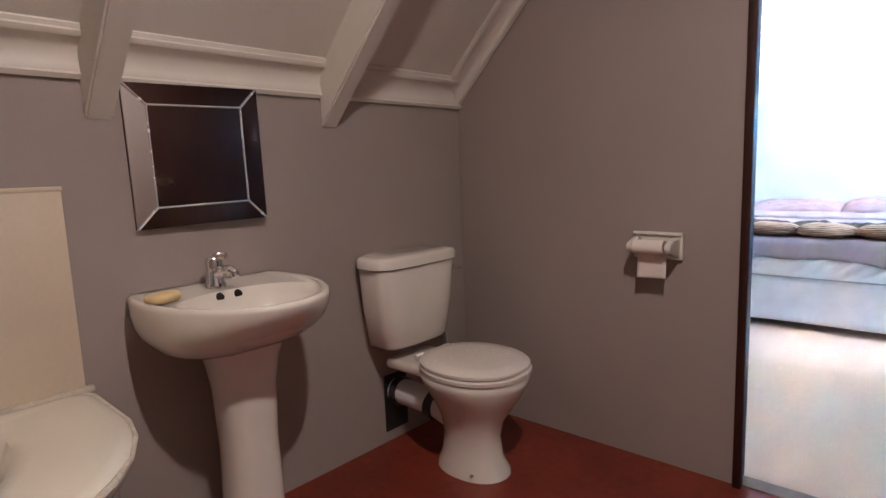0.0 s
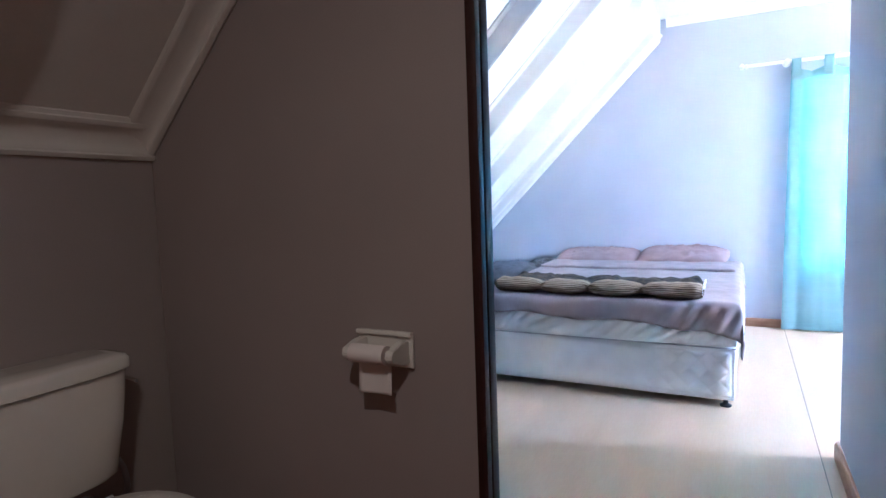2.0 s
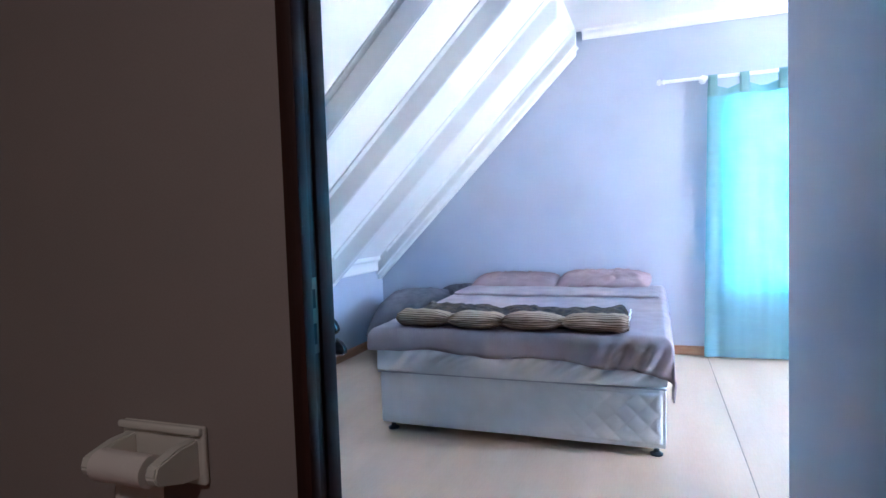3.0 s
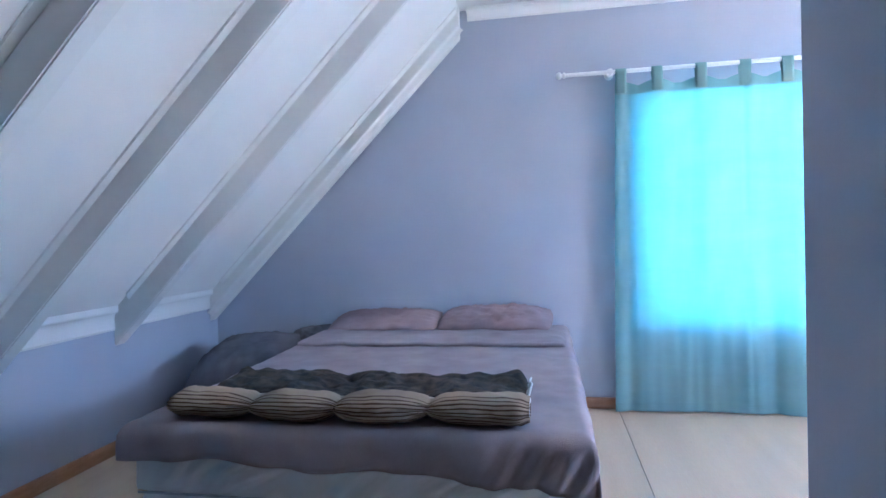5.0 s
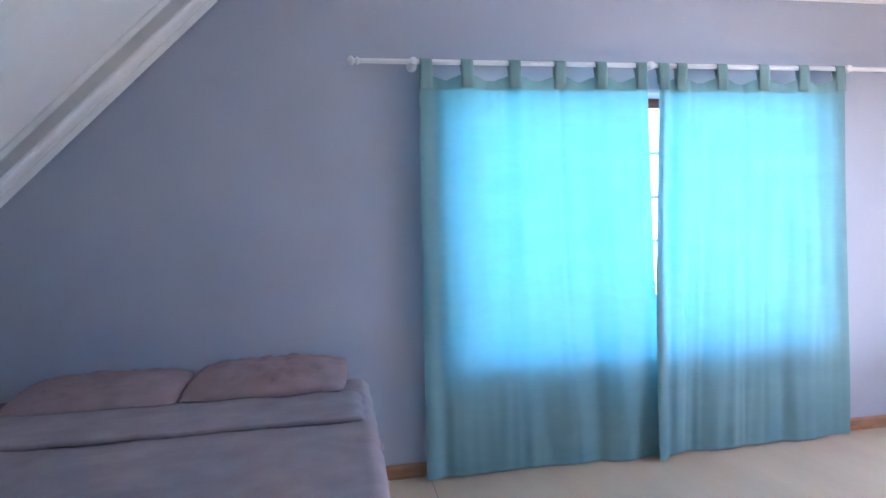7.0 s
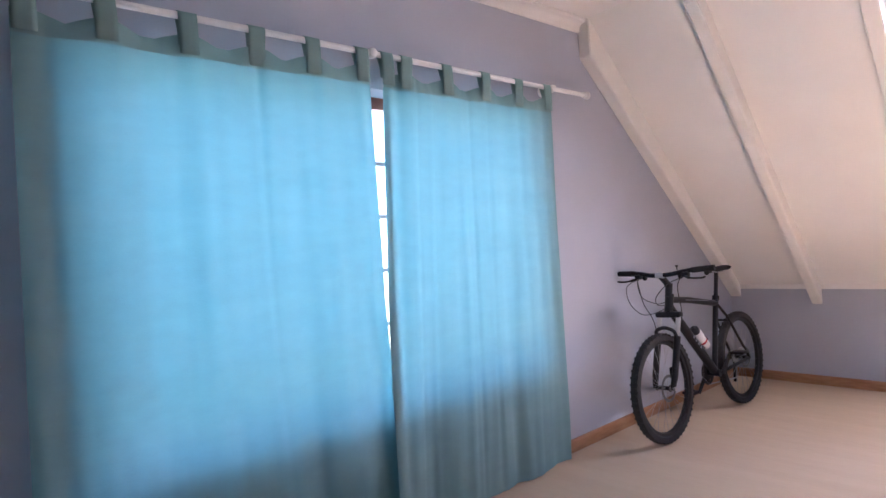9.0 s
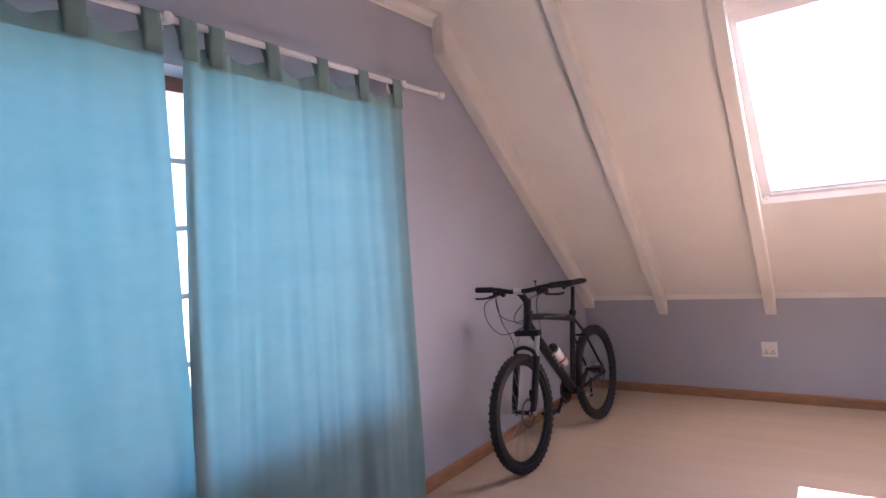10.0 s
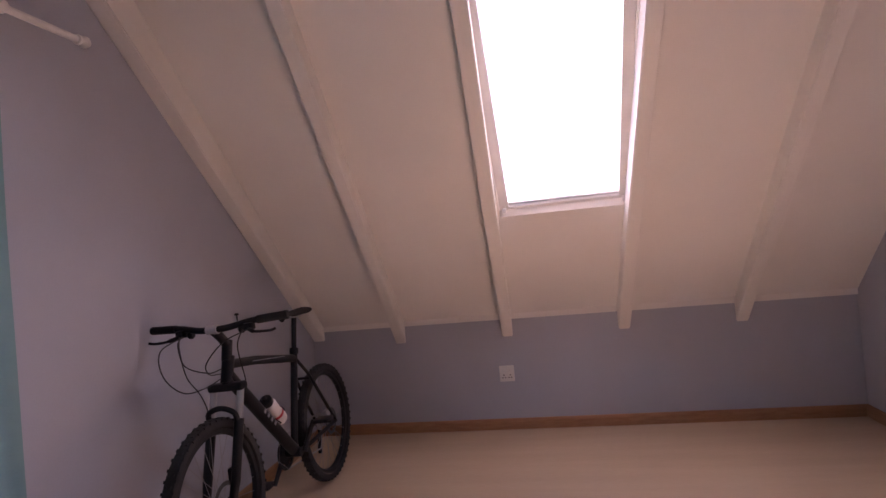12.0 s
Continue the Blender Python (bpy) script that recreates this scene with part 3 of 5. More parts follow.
def make_toilet():
    t = thing("toilet", (X_BASIN, 1.345, 0), "white porcelain toilet with closed seat and cistern", "toilet")
    # pan: foot, waist, bowl
    loops = []
    for z, cx, a, b in ((0.0, 0.405, 0.150, 0.108), (0.02, 0.405, 0.148, 0.104), (0.06, 0.40, 0.125, 0.088), (0.14, 0.40, 0.115, 0.085), (0.20, 0.405, 0.125, 0.098), (0.26, 0.415, 0.155, 0.128),
                        (0.31, 0.42, 0.185, 0.158), (0.35, 0.42, 0.203, 0.178), (0.378, 0.42, 0.208, 0.184), (0.386, 0.42, 0.20, 0.176)):
        loops.append(oval(cx, 0, a, b, z, 36, 2.15))
    part("pan", rings(loops), PORCELAIN, t, smooth=60)
    sh = box(0.06, 0.30, -0.115, 0.115, 0.345, 0.388, bevel=0.016, seg=3)
    part("cistern_shelf", sh, PORCELAIN, t)
    part("seat", rings([oval(0.425, 0, a, b, z, 40, 2.15) for z, a, b in ((0.388, 0.200, 0.178), (0.390, 0.208, 0.186), (0.402, 0.209, 0.187), (0.407, 0.203, 0.181))]), SEAT, t, "white plastic seat")
    part("lid", rings([oval(0.422, 0, a, b, z, 40, 2.15) for z, a, b in ((0.410, 0.198, 0.176), (0.412, 0.206, 0.184), (0.422, 0.206, 0.184), (0.430, 0.196, 0.174), (0.434, 0.15, 0.13), (0.435, 0.05, 0.05))]), SEAT, t, "white plastic lid")
    for y in (-0.075, 0.075):
        part("seat_hinge", tube([(0.215, y - 0.02, 0.412), (0.215, y + 0.02, 0.412)], 0.011), WHITEPL, t)
    # cistern, narrower below
    cis = []
    for z, b, d in ((0.44, 0.158, 0.155), (0.452, 0.172, 0.163), (0.60, 0.197, 0.176), (0.745, 0.210, 0.184), (0.752, 0.208, 0.182)):
        cis.append(oval(0.004 + d / 2, 0, d / 2, b, z, 40, 4.2))
    part("cistern", rings(cis), PORCELAIN, t, smooth=50)
    lidl = [oval(0.002 + d / 2, 0, d / 2, b, z, 40, 3.8) for z, b, d in ((0.755, 0.212, 0.188), (0.758, 0.222, 0.198), (0.785, 0.222, 0.198), (0.795, 0.214, 0.19), (0.799, 0.19, 0.165))]
    part("cistern_lid", rings(lidl), PORCELAIN, t, smooth=50)
    lev = part("flush_lever", lathe([(0.014, 0.0), (0.014, 0.012), (0.008, 0.016)], 14, "y"), CHROME, t, "chrome flush lever")
    for v in lev.data.vertices:
        v.co += Vector((0.11, 0.203, 0.715))
    part("lever_arm", tube([(0.11, 0.214, 0.715), (0.15, 0.22, 0.712), (0.175, 0.22, 0.708)], 0.006), CHROME, lev)
    # waste pipe into a broken-out hole
    pipe = part("waste_pipe", tube(smooth_line([(0.34, -0.01, 0.175), (0.24, -0.01, 0.205), (0.13, -0.01, 0.212), (-0.03, -0.01, 0.212)]), 0.052, 18), WHITEPL, t, "white plastic waste pipe")
    part("collar", tube([(0.245, -0.01, 0.2), (0.21, -0.01, 0.206)], 0.061, 18), BLACKPL, pipe, "black rubber collar")
    part("wall_collar", tube([(0.05, -0.01, 0.212), (0.02, -0.01, 0.212)], 0.060, 18), BLACKPL, pipe)
    part("pipe_hole", box(0.0005, 0.006, -0.075, 0.05, 0.045, 0.285, bevel=0.002), DARK, t, "dark broken hole in the wall")
    part("inlet_hose", tube(smooth_line([(0.09, 0.19, 0.47), (0.085, 0.215, 0.42), (0.07, 0.23, 0.35), (0.01, 0.235, 0.28)]), 0.009), STEEL, t)
    for y in (-0.085, 0.085):
        part("floor_screw", lathe([(0.008, 0.0), (0.008, 0.004), (0.003, 0.006)], 12), STEEL, t).location = (0.47, y * 1.12, 0.022)
    return t


make_toilet()


def make_mirror():
    w, h = 0.392, 0.402
    t = thing("mirror", (X_BASIN + 0.008, 0.582, 0.98), "square frameless wall mirror hung above the basin", "mirror", rx=0.8, rz=-2.0)
    part("backing", box(0.001, 0.012, -w / 2, w / 2, 0, h), DARKWOOD, t)
    i = 0.058
    part("centre_glass", box(0.012, 0.020, -w / 2 + i, w / 2 - i, i, h - i), MIRROR, t)
    corners = [(-w / 2, 0), (w / 2, 0), (w / 2, h), (-w / 2, h)]
    inner = [(-w / 2 + i, i), (w / 2 - i, i), (w / 2 - i, h - i), (-w / 2 + i, h - i)]
    for k in range(4):
        a, b, c_, d = corners[k], corners[(k + 1) % 4], inner[(k + 1) % 4], inner[k]
        lip = 0.0208 if k == 1 else 0.0180
        bm = rings([[(0.012, *a), (0.012, *b), (0.012, *c_), (0.012, *d)], [(lip, *a), (lip, *b), (0.0206, *c_), (0.0206, *d)]])
        part("border_strip", bm, MIRROR, t, smooth=None)
        part("corner_bead", tube([(0.0195, *a), (0.0210, *d)], 0.0035, 8), BEVEL, t)
        part("inner_bead", tube([(0.0210, *d), (0.0210, *c_)], 0.0028, 8), BEVEL, t)
    return t


make_mirror()


def make_holder():
    t = thing("toilet_roll_holder", (0.318, Y_TP, 0.77), "cream ceramic toilet roll holder on the wall", "roll holder")
    part("back_plate", box(-0.088, 0.088, -0.014, -0.001, 0.0, 0.098, bevel=0.005, seg=3), PORCELAIN, t)
    part("top_lip", box(-0.088, 0.088, -0.024, -0.012, 0.086, 0.099, bevel=0.004, seg=3), PORCELAIN, t)
    for s in (-1, 1):
        arm = prism([(-0.012, 0.012), (-0.012, 0.078), (-0.05, 0.078), (-0.098, 0.066), (-0.104, 0.05), (-0.098, 0.036), (-0.05, 0.02)], "x", s * 0.067 - 0.011, s * 0.067 + 0.011)
        bmesh.ops.bevel(arm, geom=arm.edges[:], offset=0.003, segments=2, affect="EDGES")
        part("arm", arm, PORCELAIN, t)
    part("spindle", tube([(-0.062, -0.084, 0.051), (0.062, -0.084, 0.051)], 0.011, 14), BLACKPL, t)
    r = thing("toilet_roll", (0.318, Y_TP, 0.77), "nearly used-up toilet roll with a hanging sheet", "toilet roll")
    bm = lathe([(0.013, -0.053), (0.025, -0.053), (0.025, 0.053), (0.013, 0.053)], 28, "x")
    for v in bm.verts:
        v.co += Vector((-0.002, -0.084, 0.051))
    part("roll", bm, PAPER, r)
    sheet = grid(8, 14, lambda u, v: (-0.052 + 0.102 * u, -0.0600 - 0.008 * v + 0.004 * math.sin(u * 3.1) * v, 0.048 - 0.110 * v + 0.003 * u * v))
    thicken(part("hanging_sheet", sheet, PAPER, r), 0.001)
    return t


make_holder()


def make_bath():
    x0, x1, y0, y1 = X_BASIN + 0.004, 0.13, -1.50, 0.222
    t = thing("bathtub", (0, 0, 0), "cream enamel bathtub built in along the wall", "bathtub")
    def lp(d, z, more=0.0, deck=0.0):
        """Outline with small corners at the wall and large ones to the room."""
        out = []
        for px, py, r, a0 in ((x1 - d, y1 - d - deck, 0.50, 0), (x0 + d, y1 - d - deck, 0.05 + more, 90), (x0 + d, y0 + d, 0.05 + more, 180), (x1 - d, y0 + d, 0.50, 270)):
            r = max(r - d * 0.5, 0.03)
            sx, sy = (1 if a0 in (0, 270) else -1), (1 if a0 in (0, 90) else -1)
            for k in range(16):
                t_ = radians(a0 + 90 * k / 15)
                out.append((px - sx * r + r * math.cos(t_), py - sy * r + r * math.sin(t_), z))
        return out
    outer = [lp(0.035, 0.0), lp(0.035, 0.50), lp(0.004, 0.525), lp(0.0, 0.54), lp(0.0, 0.556), lp(0.010, 0.566), lp(0.03, 0.568), lp(0.075, 0.566, 0.0, 0.10)]
    inner = [lp(0.095, 0.555, 0.08, 0.12), lp(0.11, 0.50, 0.1, 0.13), lp(0.13, 0.30, 0.12, 0.17), lp(0.16, 0.18, 0.14, 0.22), lp(0.20, 0.145, 0.12, 0.24), lp(0.30, 0.14, 0.02, 0.24)]
    part("tub", rings(outer + inner), ENAMEL, t, smooth=50)
    edge = [Vector(p) for p in lp(-0.001, 0.553)][::2]
    part("sealant_bead", tube([p + Vector((0, 0, 0.003 * n3(p.x * 20, p.y * 20, 0))) for p in edge], [0.009 + 0.004 * n3(p.x * 30, p.y * 30, 3) for p in edge], 8, closed=True), CAULK, t, "rough cream sealant bead")
    s = structure("splash_board", box(X_BASIN, X_BASIN + 0.012, -1.74, 0.215, 0.575, 1.10, bevel=0.003), BOARD, "beige splash board on the wall above the bath", "splash board", 30)
    part("edge_strip", box(X_BASIN + 0.001, X_BASIN + 0.02, -1.74, 0.235, 0.560, 0.578, bevel=0.004), CAULK, s, smooth=30)
    part("top_bead", box(X_BASIN + 0.001, X_BASIN + 0.016, -1.74, 0.217, 1.096, 1.108, bevel=0.003), BOARD, s, smooth=30)


make_bath()
DARKWINDOW = material("red_brown_window_wood", (0.26, 0.08, 0.05), 0.45, var=0.3, scale=8, fine=60, bump=0.06, stretch=(0.5, 5, 5))
BARS = material("pale_glazing_bar_paint", (0.42, 0.36, 0.36), 0.5, var=0.1)
# ---- bedroom: window, curtains, rod ----
def make_window():
    x0, x1, z0, z1 = WIN
    y = Y_GABLE + 0.13
    w = structure("window_1", box(x0, x1, y, y + 0.07, z1 - 0.06, z1), DARKWINDOW, "wide brown wooden window with small panes", "window")
    for a, b, c_, d in ((x0, x1, z0, z0 + 0.06), (x0, x0 + 0.06, z0 + 0.06, z1 - 0.06), (x1 - 0.06, x1, z0 + 0.06, z1 - 0.06)):
        part("window_frame", box(a, b, y, y + 0.07, c_, d, bevel=0.004), DARKWINDOW, w)
    part("window_sill", box(x0 - 0.0, x1, Y_GABLE + 0.004, y, z0 - 0.002, z0 + 0.022, bevel=0.006), WHITE, w)
    n = 6
    cols = [x0 + 0.06 + (x1 - x0 - 0.12) * i / n for i in range(n + 1)]
    rows_ = [z1 - 0.06 - 0.272 * i for i in range(6)]
    rows_[-1] = z0 + 0.06
    for c_ in cols[1:-1]:
        part("mullion", box(c_ - 0.012, c_ + 0.012, y + 0.018, y + 0.052, z0 + 0.06, z1 - 0.06, bevel=0.003), BARS, w)
    for r in rows_[1:-1]:
        part("glazing_bar", box(x0 + 0.06, x1 - 0.06, y + 0.022, y + 0.048, r - 0.011, r + 0.011, bevel=0.003), BARS, w)
    for i in range(n):
        for j in range(len(rows_) - 1):
            p = part("pane", box(cols[i] + 0.012, cols[i + 1] - 0.012, y + 0.033, y + 0.037, rows_[j + 1] + 0.011, rows_[j] - 0.011), GLASS, w, smooth=None)
            p.visible_shadow = False


make_window()

ROD_Y, ROD_Z = 6.140, 2.247
rod = thing("curtain_rod", (1.165, ROD_Y, ROD_Z), "white painted wooden curtain rod above the window", "curtain rod")
part("pole", tube([(0.02, 0, 0), (3.327, 0, 0)], 0.0135, 14), WHITEPL, rod)
for x, s in ((0.0, 1), (3.347, -1)):
    f = part("finial", lathe([(0.004, -0.032), (0.016, -0.028), (0.024, -0.016), (0.024, -0.004), (0.014, 0.004), (0.012, 0.012), (0.020, 0.016), (0.020, 0.026), (0.014, 0.03)], 18, "x"), WHITEPL, rod)
    f.matrix_basis = pose(x, 0, 0, 0, 0, 0 if s > 0 else 180)
for x in (0.317, 1.692, 3.002):
    b = lathe([(0.030, 0.089), (0.030, 0.076), (0.014, 0.070), (0.012, 0.03), (0.020, 0.018), (0.024, 0.0), (0.020, -0.018), (0.008, -0.024)], 16, "y")
    part("bracket", b, WHITEPL, rod).location = (x, 0, 0)


def make_curtain(tabs, left, right, seed, label):
    """left and right give the edges' x at a height; the folds deepen towards the hem."""
    t = thing("curtain", ((left(1) + right(1)) / 2, ROD_Y, 0.0), label, "curtain", "window curtains")
    ox = (left(1) + right(1)) / 2
    top, band = 2.182, 2.095
    rng = random.Random(int(seed * 10))
    creases = [(0.12 + 0.80 * (i + rng.uniform(-0.4, 0.4)) / 7, rng.uniform(0.013, 0.034), rng.choice((-1, 1)) * rng.uniform(0.004, 0.011)) for i in range(8)]
    def fold(u, z):
        k = max(0.0, min(1.0, (2.2 - z) / 2.2))
        f = 0.007 * math.sin(u * 19 + seed) + 0.004 * math.sin(u * 41 + 2.1 * seed + 1.4 * k) + 0.036 * n3(u * 7, seed, k * 1.1) + 0.006 * n3(u * 24, seed, k * 4)
        f += 0.010 * k * math.sin(u * 11 + seed * 1.7 + k) * (0.4 + 0.6 * k)
        edge = math.exp(-((u - 0.02) / 0.035) ** 2) * 0.022 - math.exp(-((u - 0.075) / 0.03) ** 2) * 0.02
        f -= edge * (1 if seed > 4 else 0.8)
        f -= 0.055 * k * k * math.exp(-(u / 0.10) ** 2) * (1 if seed > 4 else 0)
        f = f * (0.55 + 0.45 * k)
        for c_, w_, a_ in creases:
            drift = 0.012 * (1 - k) * math.sin(c_ * 40)
            f += a_ * math.exp(-((u - c_ - drift) / w_) ** 2) * (0.75 + 0.5 * n3(c_ * 9, k * 2, seed))
        return -0.006 + f
    def scallop(u):
        x = left(top) + (right(top) - left(top)) * u
        d = min(abs(x - q) for q in tabs)
        return -0.030 * min(1.0, d / 0.11) ** 1.5, (0.5 - 0.5 * math.cos(min(1.0, d / 0.12) * math.pi))
    def body(u, v):
        z = 0.012 + (band - 0.012) * v
        z += 0.008 * n3(u * 4, seed, 5) * (1 - v)
        return (left(z) + (right(z) - left(z)) * u - ox, fold(u, z), z)
    def header(u, v):
        sc, amt = scallop(u)
        z = band + (top + sc - band) * v
        return (left(z) + (right(z) - left(z)) * u - ox, fold(u, z) + 0.020 * amt * v, z)
    part("panel", grid(260, 40, body), CURTAIN, t, smooth=70)
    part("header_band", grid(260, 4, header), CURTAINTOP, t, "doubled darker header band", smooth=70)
    if seed > 4:
        def doubled(u, v):
            z = 0.03 + (band - 0.03) * v
            w_ = 0.030 + 0.006 * math.sin(v * 5)
            return (left(z) + (right(z) - left(z)) * u * w_ - ox + 0.004, fold(u * w_, z) + 0.012 + 0.008 * math.sin(u * 3.14), z)
        part("turned_edge", grid(16, 40, doubled), CURTAIN, t, "folded-back leading edge", smooth=70)
    for q in tabs:
        u = (q - left(top)) / (right(top) - left(top))
        y = fold(u, top)
        w = 0.034
        loop = [(y - 0.006, 2.105), (y - 0.010, 2.18), (-0.018, 2.240), (-0.0145, 2.258), (0.0, 2.2645), (0.0145, 2.258), (0.018, 2.240), (y + 0.012, 2.19), (y + 0.008, 2.140)]
        skew = 0.006 * n3(q * 7, seed, 1)
        bm = grid(4, len(loop) - 1, lambda a, b: (q - ox + (a - 0.5) * 2 * w + skew * b, *loop[round(b * (len(loop) - 1))]))
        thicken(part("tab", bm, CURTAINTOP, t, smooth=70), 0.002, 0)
    return t


make_curtain((1.548, 1.772, 2.04, 2.303, 2.547, 2.792), lambda z: 1.512 - 0.046 * (1 - z / 2.2), lambda z: 2.828 + 0.05 * max(0.0, 1.12 - z), 1.3,
             "teal tab-top curtain drawn across half the window")
make_curtain((2.93, 3.046, 3.302, 3.58, 3.849, 4.101), lambda z: 2.832 + 0.069 * max(z - 1.12, 0) - 0.06 * max(1.12 - z, 0), lambda z: 4.142 - 0.06 * (1 - z / 2.2), 5.2,
             "teal tab-top curtain with a flared leading edge")
structure("ground", box(-400, 400, -400, 400, -3.3, -3.0), material("dry_grass", (0.16, 0.15, 0.09), 0.95, var=0.3, scale=0.3, fine=5), "dry pale ground outside", "ground")

# skylight
sk = structure("window_2", slope_slab(SKY_X0, SKY_X1, SKY_Y0, SKY_Y0 + 0.055, 0.04, 0.09), WHITEPL, "white framed skylight set between two roof beams", "skylight")
RECESS = 0.06


def bar(x0, x1, y0, y1, lo, hi):
    return slope_slab(x0, x1, y0, y1, lo, hi)


for x0, x1, y0, y1 in ((SKY_X0, SKY_X1, SKY_Y1 - 0.055, SKY_Y1), (SKY_X0, SKY_X0 + 0.080, SKY_Y0 + 0.055, SKY_Y1 - 0.055), (SKY_X1 - 0.014, SKY_X1, SKY_Y0 + 0.055, SKY_Y1 - 0.055)):
    part("window_frame", bar(x0, x1, y0, y1, RECESS - 0.02, RECESS + 0.03), WHITEPL, sk, smooth=None)
part("sill_gasket", bar(SKY_X1 - 0.0157, SKY_X1 - 0.0147, SKY_Y0 + 0.055, SKY_Y1 - 0.055, RECESS - 0.007, RECESS - 0.003), STEEL, sk, smooth=None)
p = part("pane", bar(SKY_X0 + 0.080, SKY_X1 - 0.015, SKY_Y0 + 0.055, SKY_Y1 - 0.055, RECESS + 0.004, RECESS + 0.010), GLASS, sk, smooth=None)
p.visible_shadow = False
for yy in (SKY_Y0 + 0.03, SKY_Y1 - 0.03):
    part("catch", box(SKY_X1 - 0.03, SKY_X1 - 0.012, yy - 0.01, yy + 0.01, right_bed(SKY_X1) + 0.02, right_bed(SKY_X1) + 0.05, bevel=0.003), WHITEPL, sk)


# socket
so = thing("wall_socket", (X_RIGHT, 4.802, 0.394), "white double wall socket plate above the skirting", "socket")
part("plate", box(-0.009, 0.0, -0.052, 0.052, -0.056, 0.056, bevel=0.003), WHITEPL, so)
for y in (-0.022, 0.022):
    for dy, dz in ((0, 0.004), (-0.009, -0.014), (0.009, -0.014)):
        h = lathe([(0.0045, -0.0008), (0.0045, 0.0006)], 12, "x")
        part("pin_hole", h, DARK, so).location = (-0.0092, y + dy, dz - 0.014)
    part("switch", box(-0.013, -0.008, y - 0.008, y + 0.008, 0.020, 0.040, bevel=0.002), WHITEPL, so)


# ---- the bed ----
BX0, BX1, BY0, BY1 = -0.39, 1.146, 3.985, 6.04
bed = thing("bed", ((BX0 + BX1) / 2, BY0, 0), "double divan bed with pale quilted base and mattress", "bed")
cx = (BX0 + BX1) / 2


def soft_box(x0, x1, y0, y1, z0, z1, r, wob=0.0, seed=0):
    bm = box(x0, x1, y0, y1, z0, z1)
    bmesh.ops.subdivide_edges(bm, edges=bm.edges[:], cuts=11, use_grid_fill=True)
    for v in bm.verts:
        q = Vector((max(x0 + r, min(x1 - r, v.co.x)), max(y0 + r, min(y1 - r, v.co.y)), max(z0 + r, min(z1 - r, v.co.z))))
        d = v.co - q
        if d.length > 1e-6:
            v.co = q + d.normalized() * r
        if wob:
            v.co += Vector((n3(v.co.x * 5, v.co.y * 5, v.co.z * 5 + seed), n3(v.co.x * 5 + 9, v.co.y * 5, v.co.z * 5 + seed), n3(v.co.x * 5, v.co.y * 5 + 7, v.co.z * 5 + seed))) * wob
    return bm


part("base", soft_box(BX0 - cx, BX1 - cx, 0, BY1 - BY0, 0.038, 0.342, 0.022, 0.004), SHEET, bed, "pale quilted divan base")
part("mattress", soft_box(BX0 - cx - 0.012, BX1 - cx + 0.012, -0.012, BY1 - BY0, 0.343, 0.578, 0.022, 0.008, 4), SHEET, bed, "pale mattress")
PIPING = material("grey_piping_cord", (0.42, 0.43, 0.48), 0.8, var=0.1)
part("piping", tube([(BX0 - cx + (BX1 - BX0) * i / 20, -0.009, 0.343 + 0.003 * n3(i, 0, 0)) for i in range(21)], 0.004, 8), PIPING, bed)


# soft diamonds quilted into one end of the base's front, and a slack cover on the mattress
def quilting(u, v):
    x, z = 0.20 + 0.548 * u, 0.062 + 0.258 * v
    p, q = (x + z) / 0.105, (x - z) / 0.105
    puff = (abs(math.sin(math.pi * p)) * abs(math.sin(math.pi * q))) ** 0.45
    fade = min(1.0, u * 1.6) * min(1.0, (1 - u) * 20) * min(1.0, v * 12) * min(1.0, (1 - v) * 12)
    return (x, 0.004 - 0.005 * min(1.0, fade * 4) - 0.010 * puff * fade, z)


def slack_cover(u, v):
    x, z = BX0 - cx + 0.02 + (BX1 - BX0 - 0.04) * u, 0.352 + 0.20 * v
    drag = math.sin(x * 58 - z * 74 + 5 * n3(x * 3, z * 4, 1)) * (0.5 + 0.9 * n3(x * 4, 2, 7))
    edge = min(1.0, u * 20) * min(1.0, (1 - u) * 20) * math.sin(v * math.pi) ** 0.5
    return (x, -0.012 - (0.020 + 0.013 * drag + 0.012 * n3(x * 11, z * 14, 3)) * edge, z - 0.006 * math.sin(u * 3.14) * (1 - v))


part("quilted_panel", grid(90, 44, quilting), SHEET, bed, "softly quilted diamonds", smooth=80)
part("mattress_cover", grid(120, 20, slack_cover), SHEET, bed, "slack pale mattress cover", smooth=80)
for x, y in ((BX0 - cx + 0.06, 0.045), (BX1 - cx - 0.05, 0.045), (BX0 - cx + 0.06, 1.9), (BX1 - cx - 0.05, 1.9)):
    part("foot", lathe([(0.030, 0.0), (0.032, 0.008), (0.014, 0.018), (0.012, 0.04), (0.024, 0.044), (0.024, 0.054)], 16), BLACKPL, bed, "black plastic foot").location = (x, y, 0)


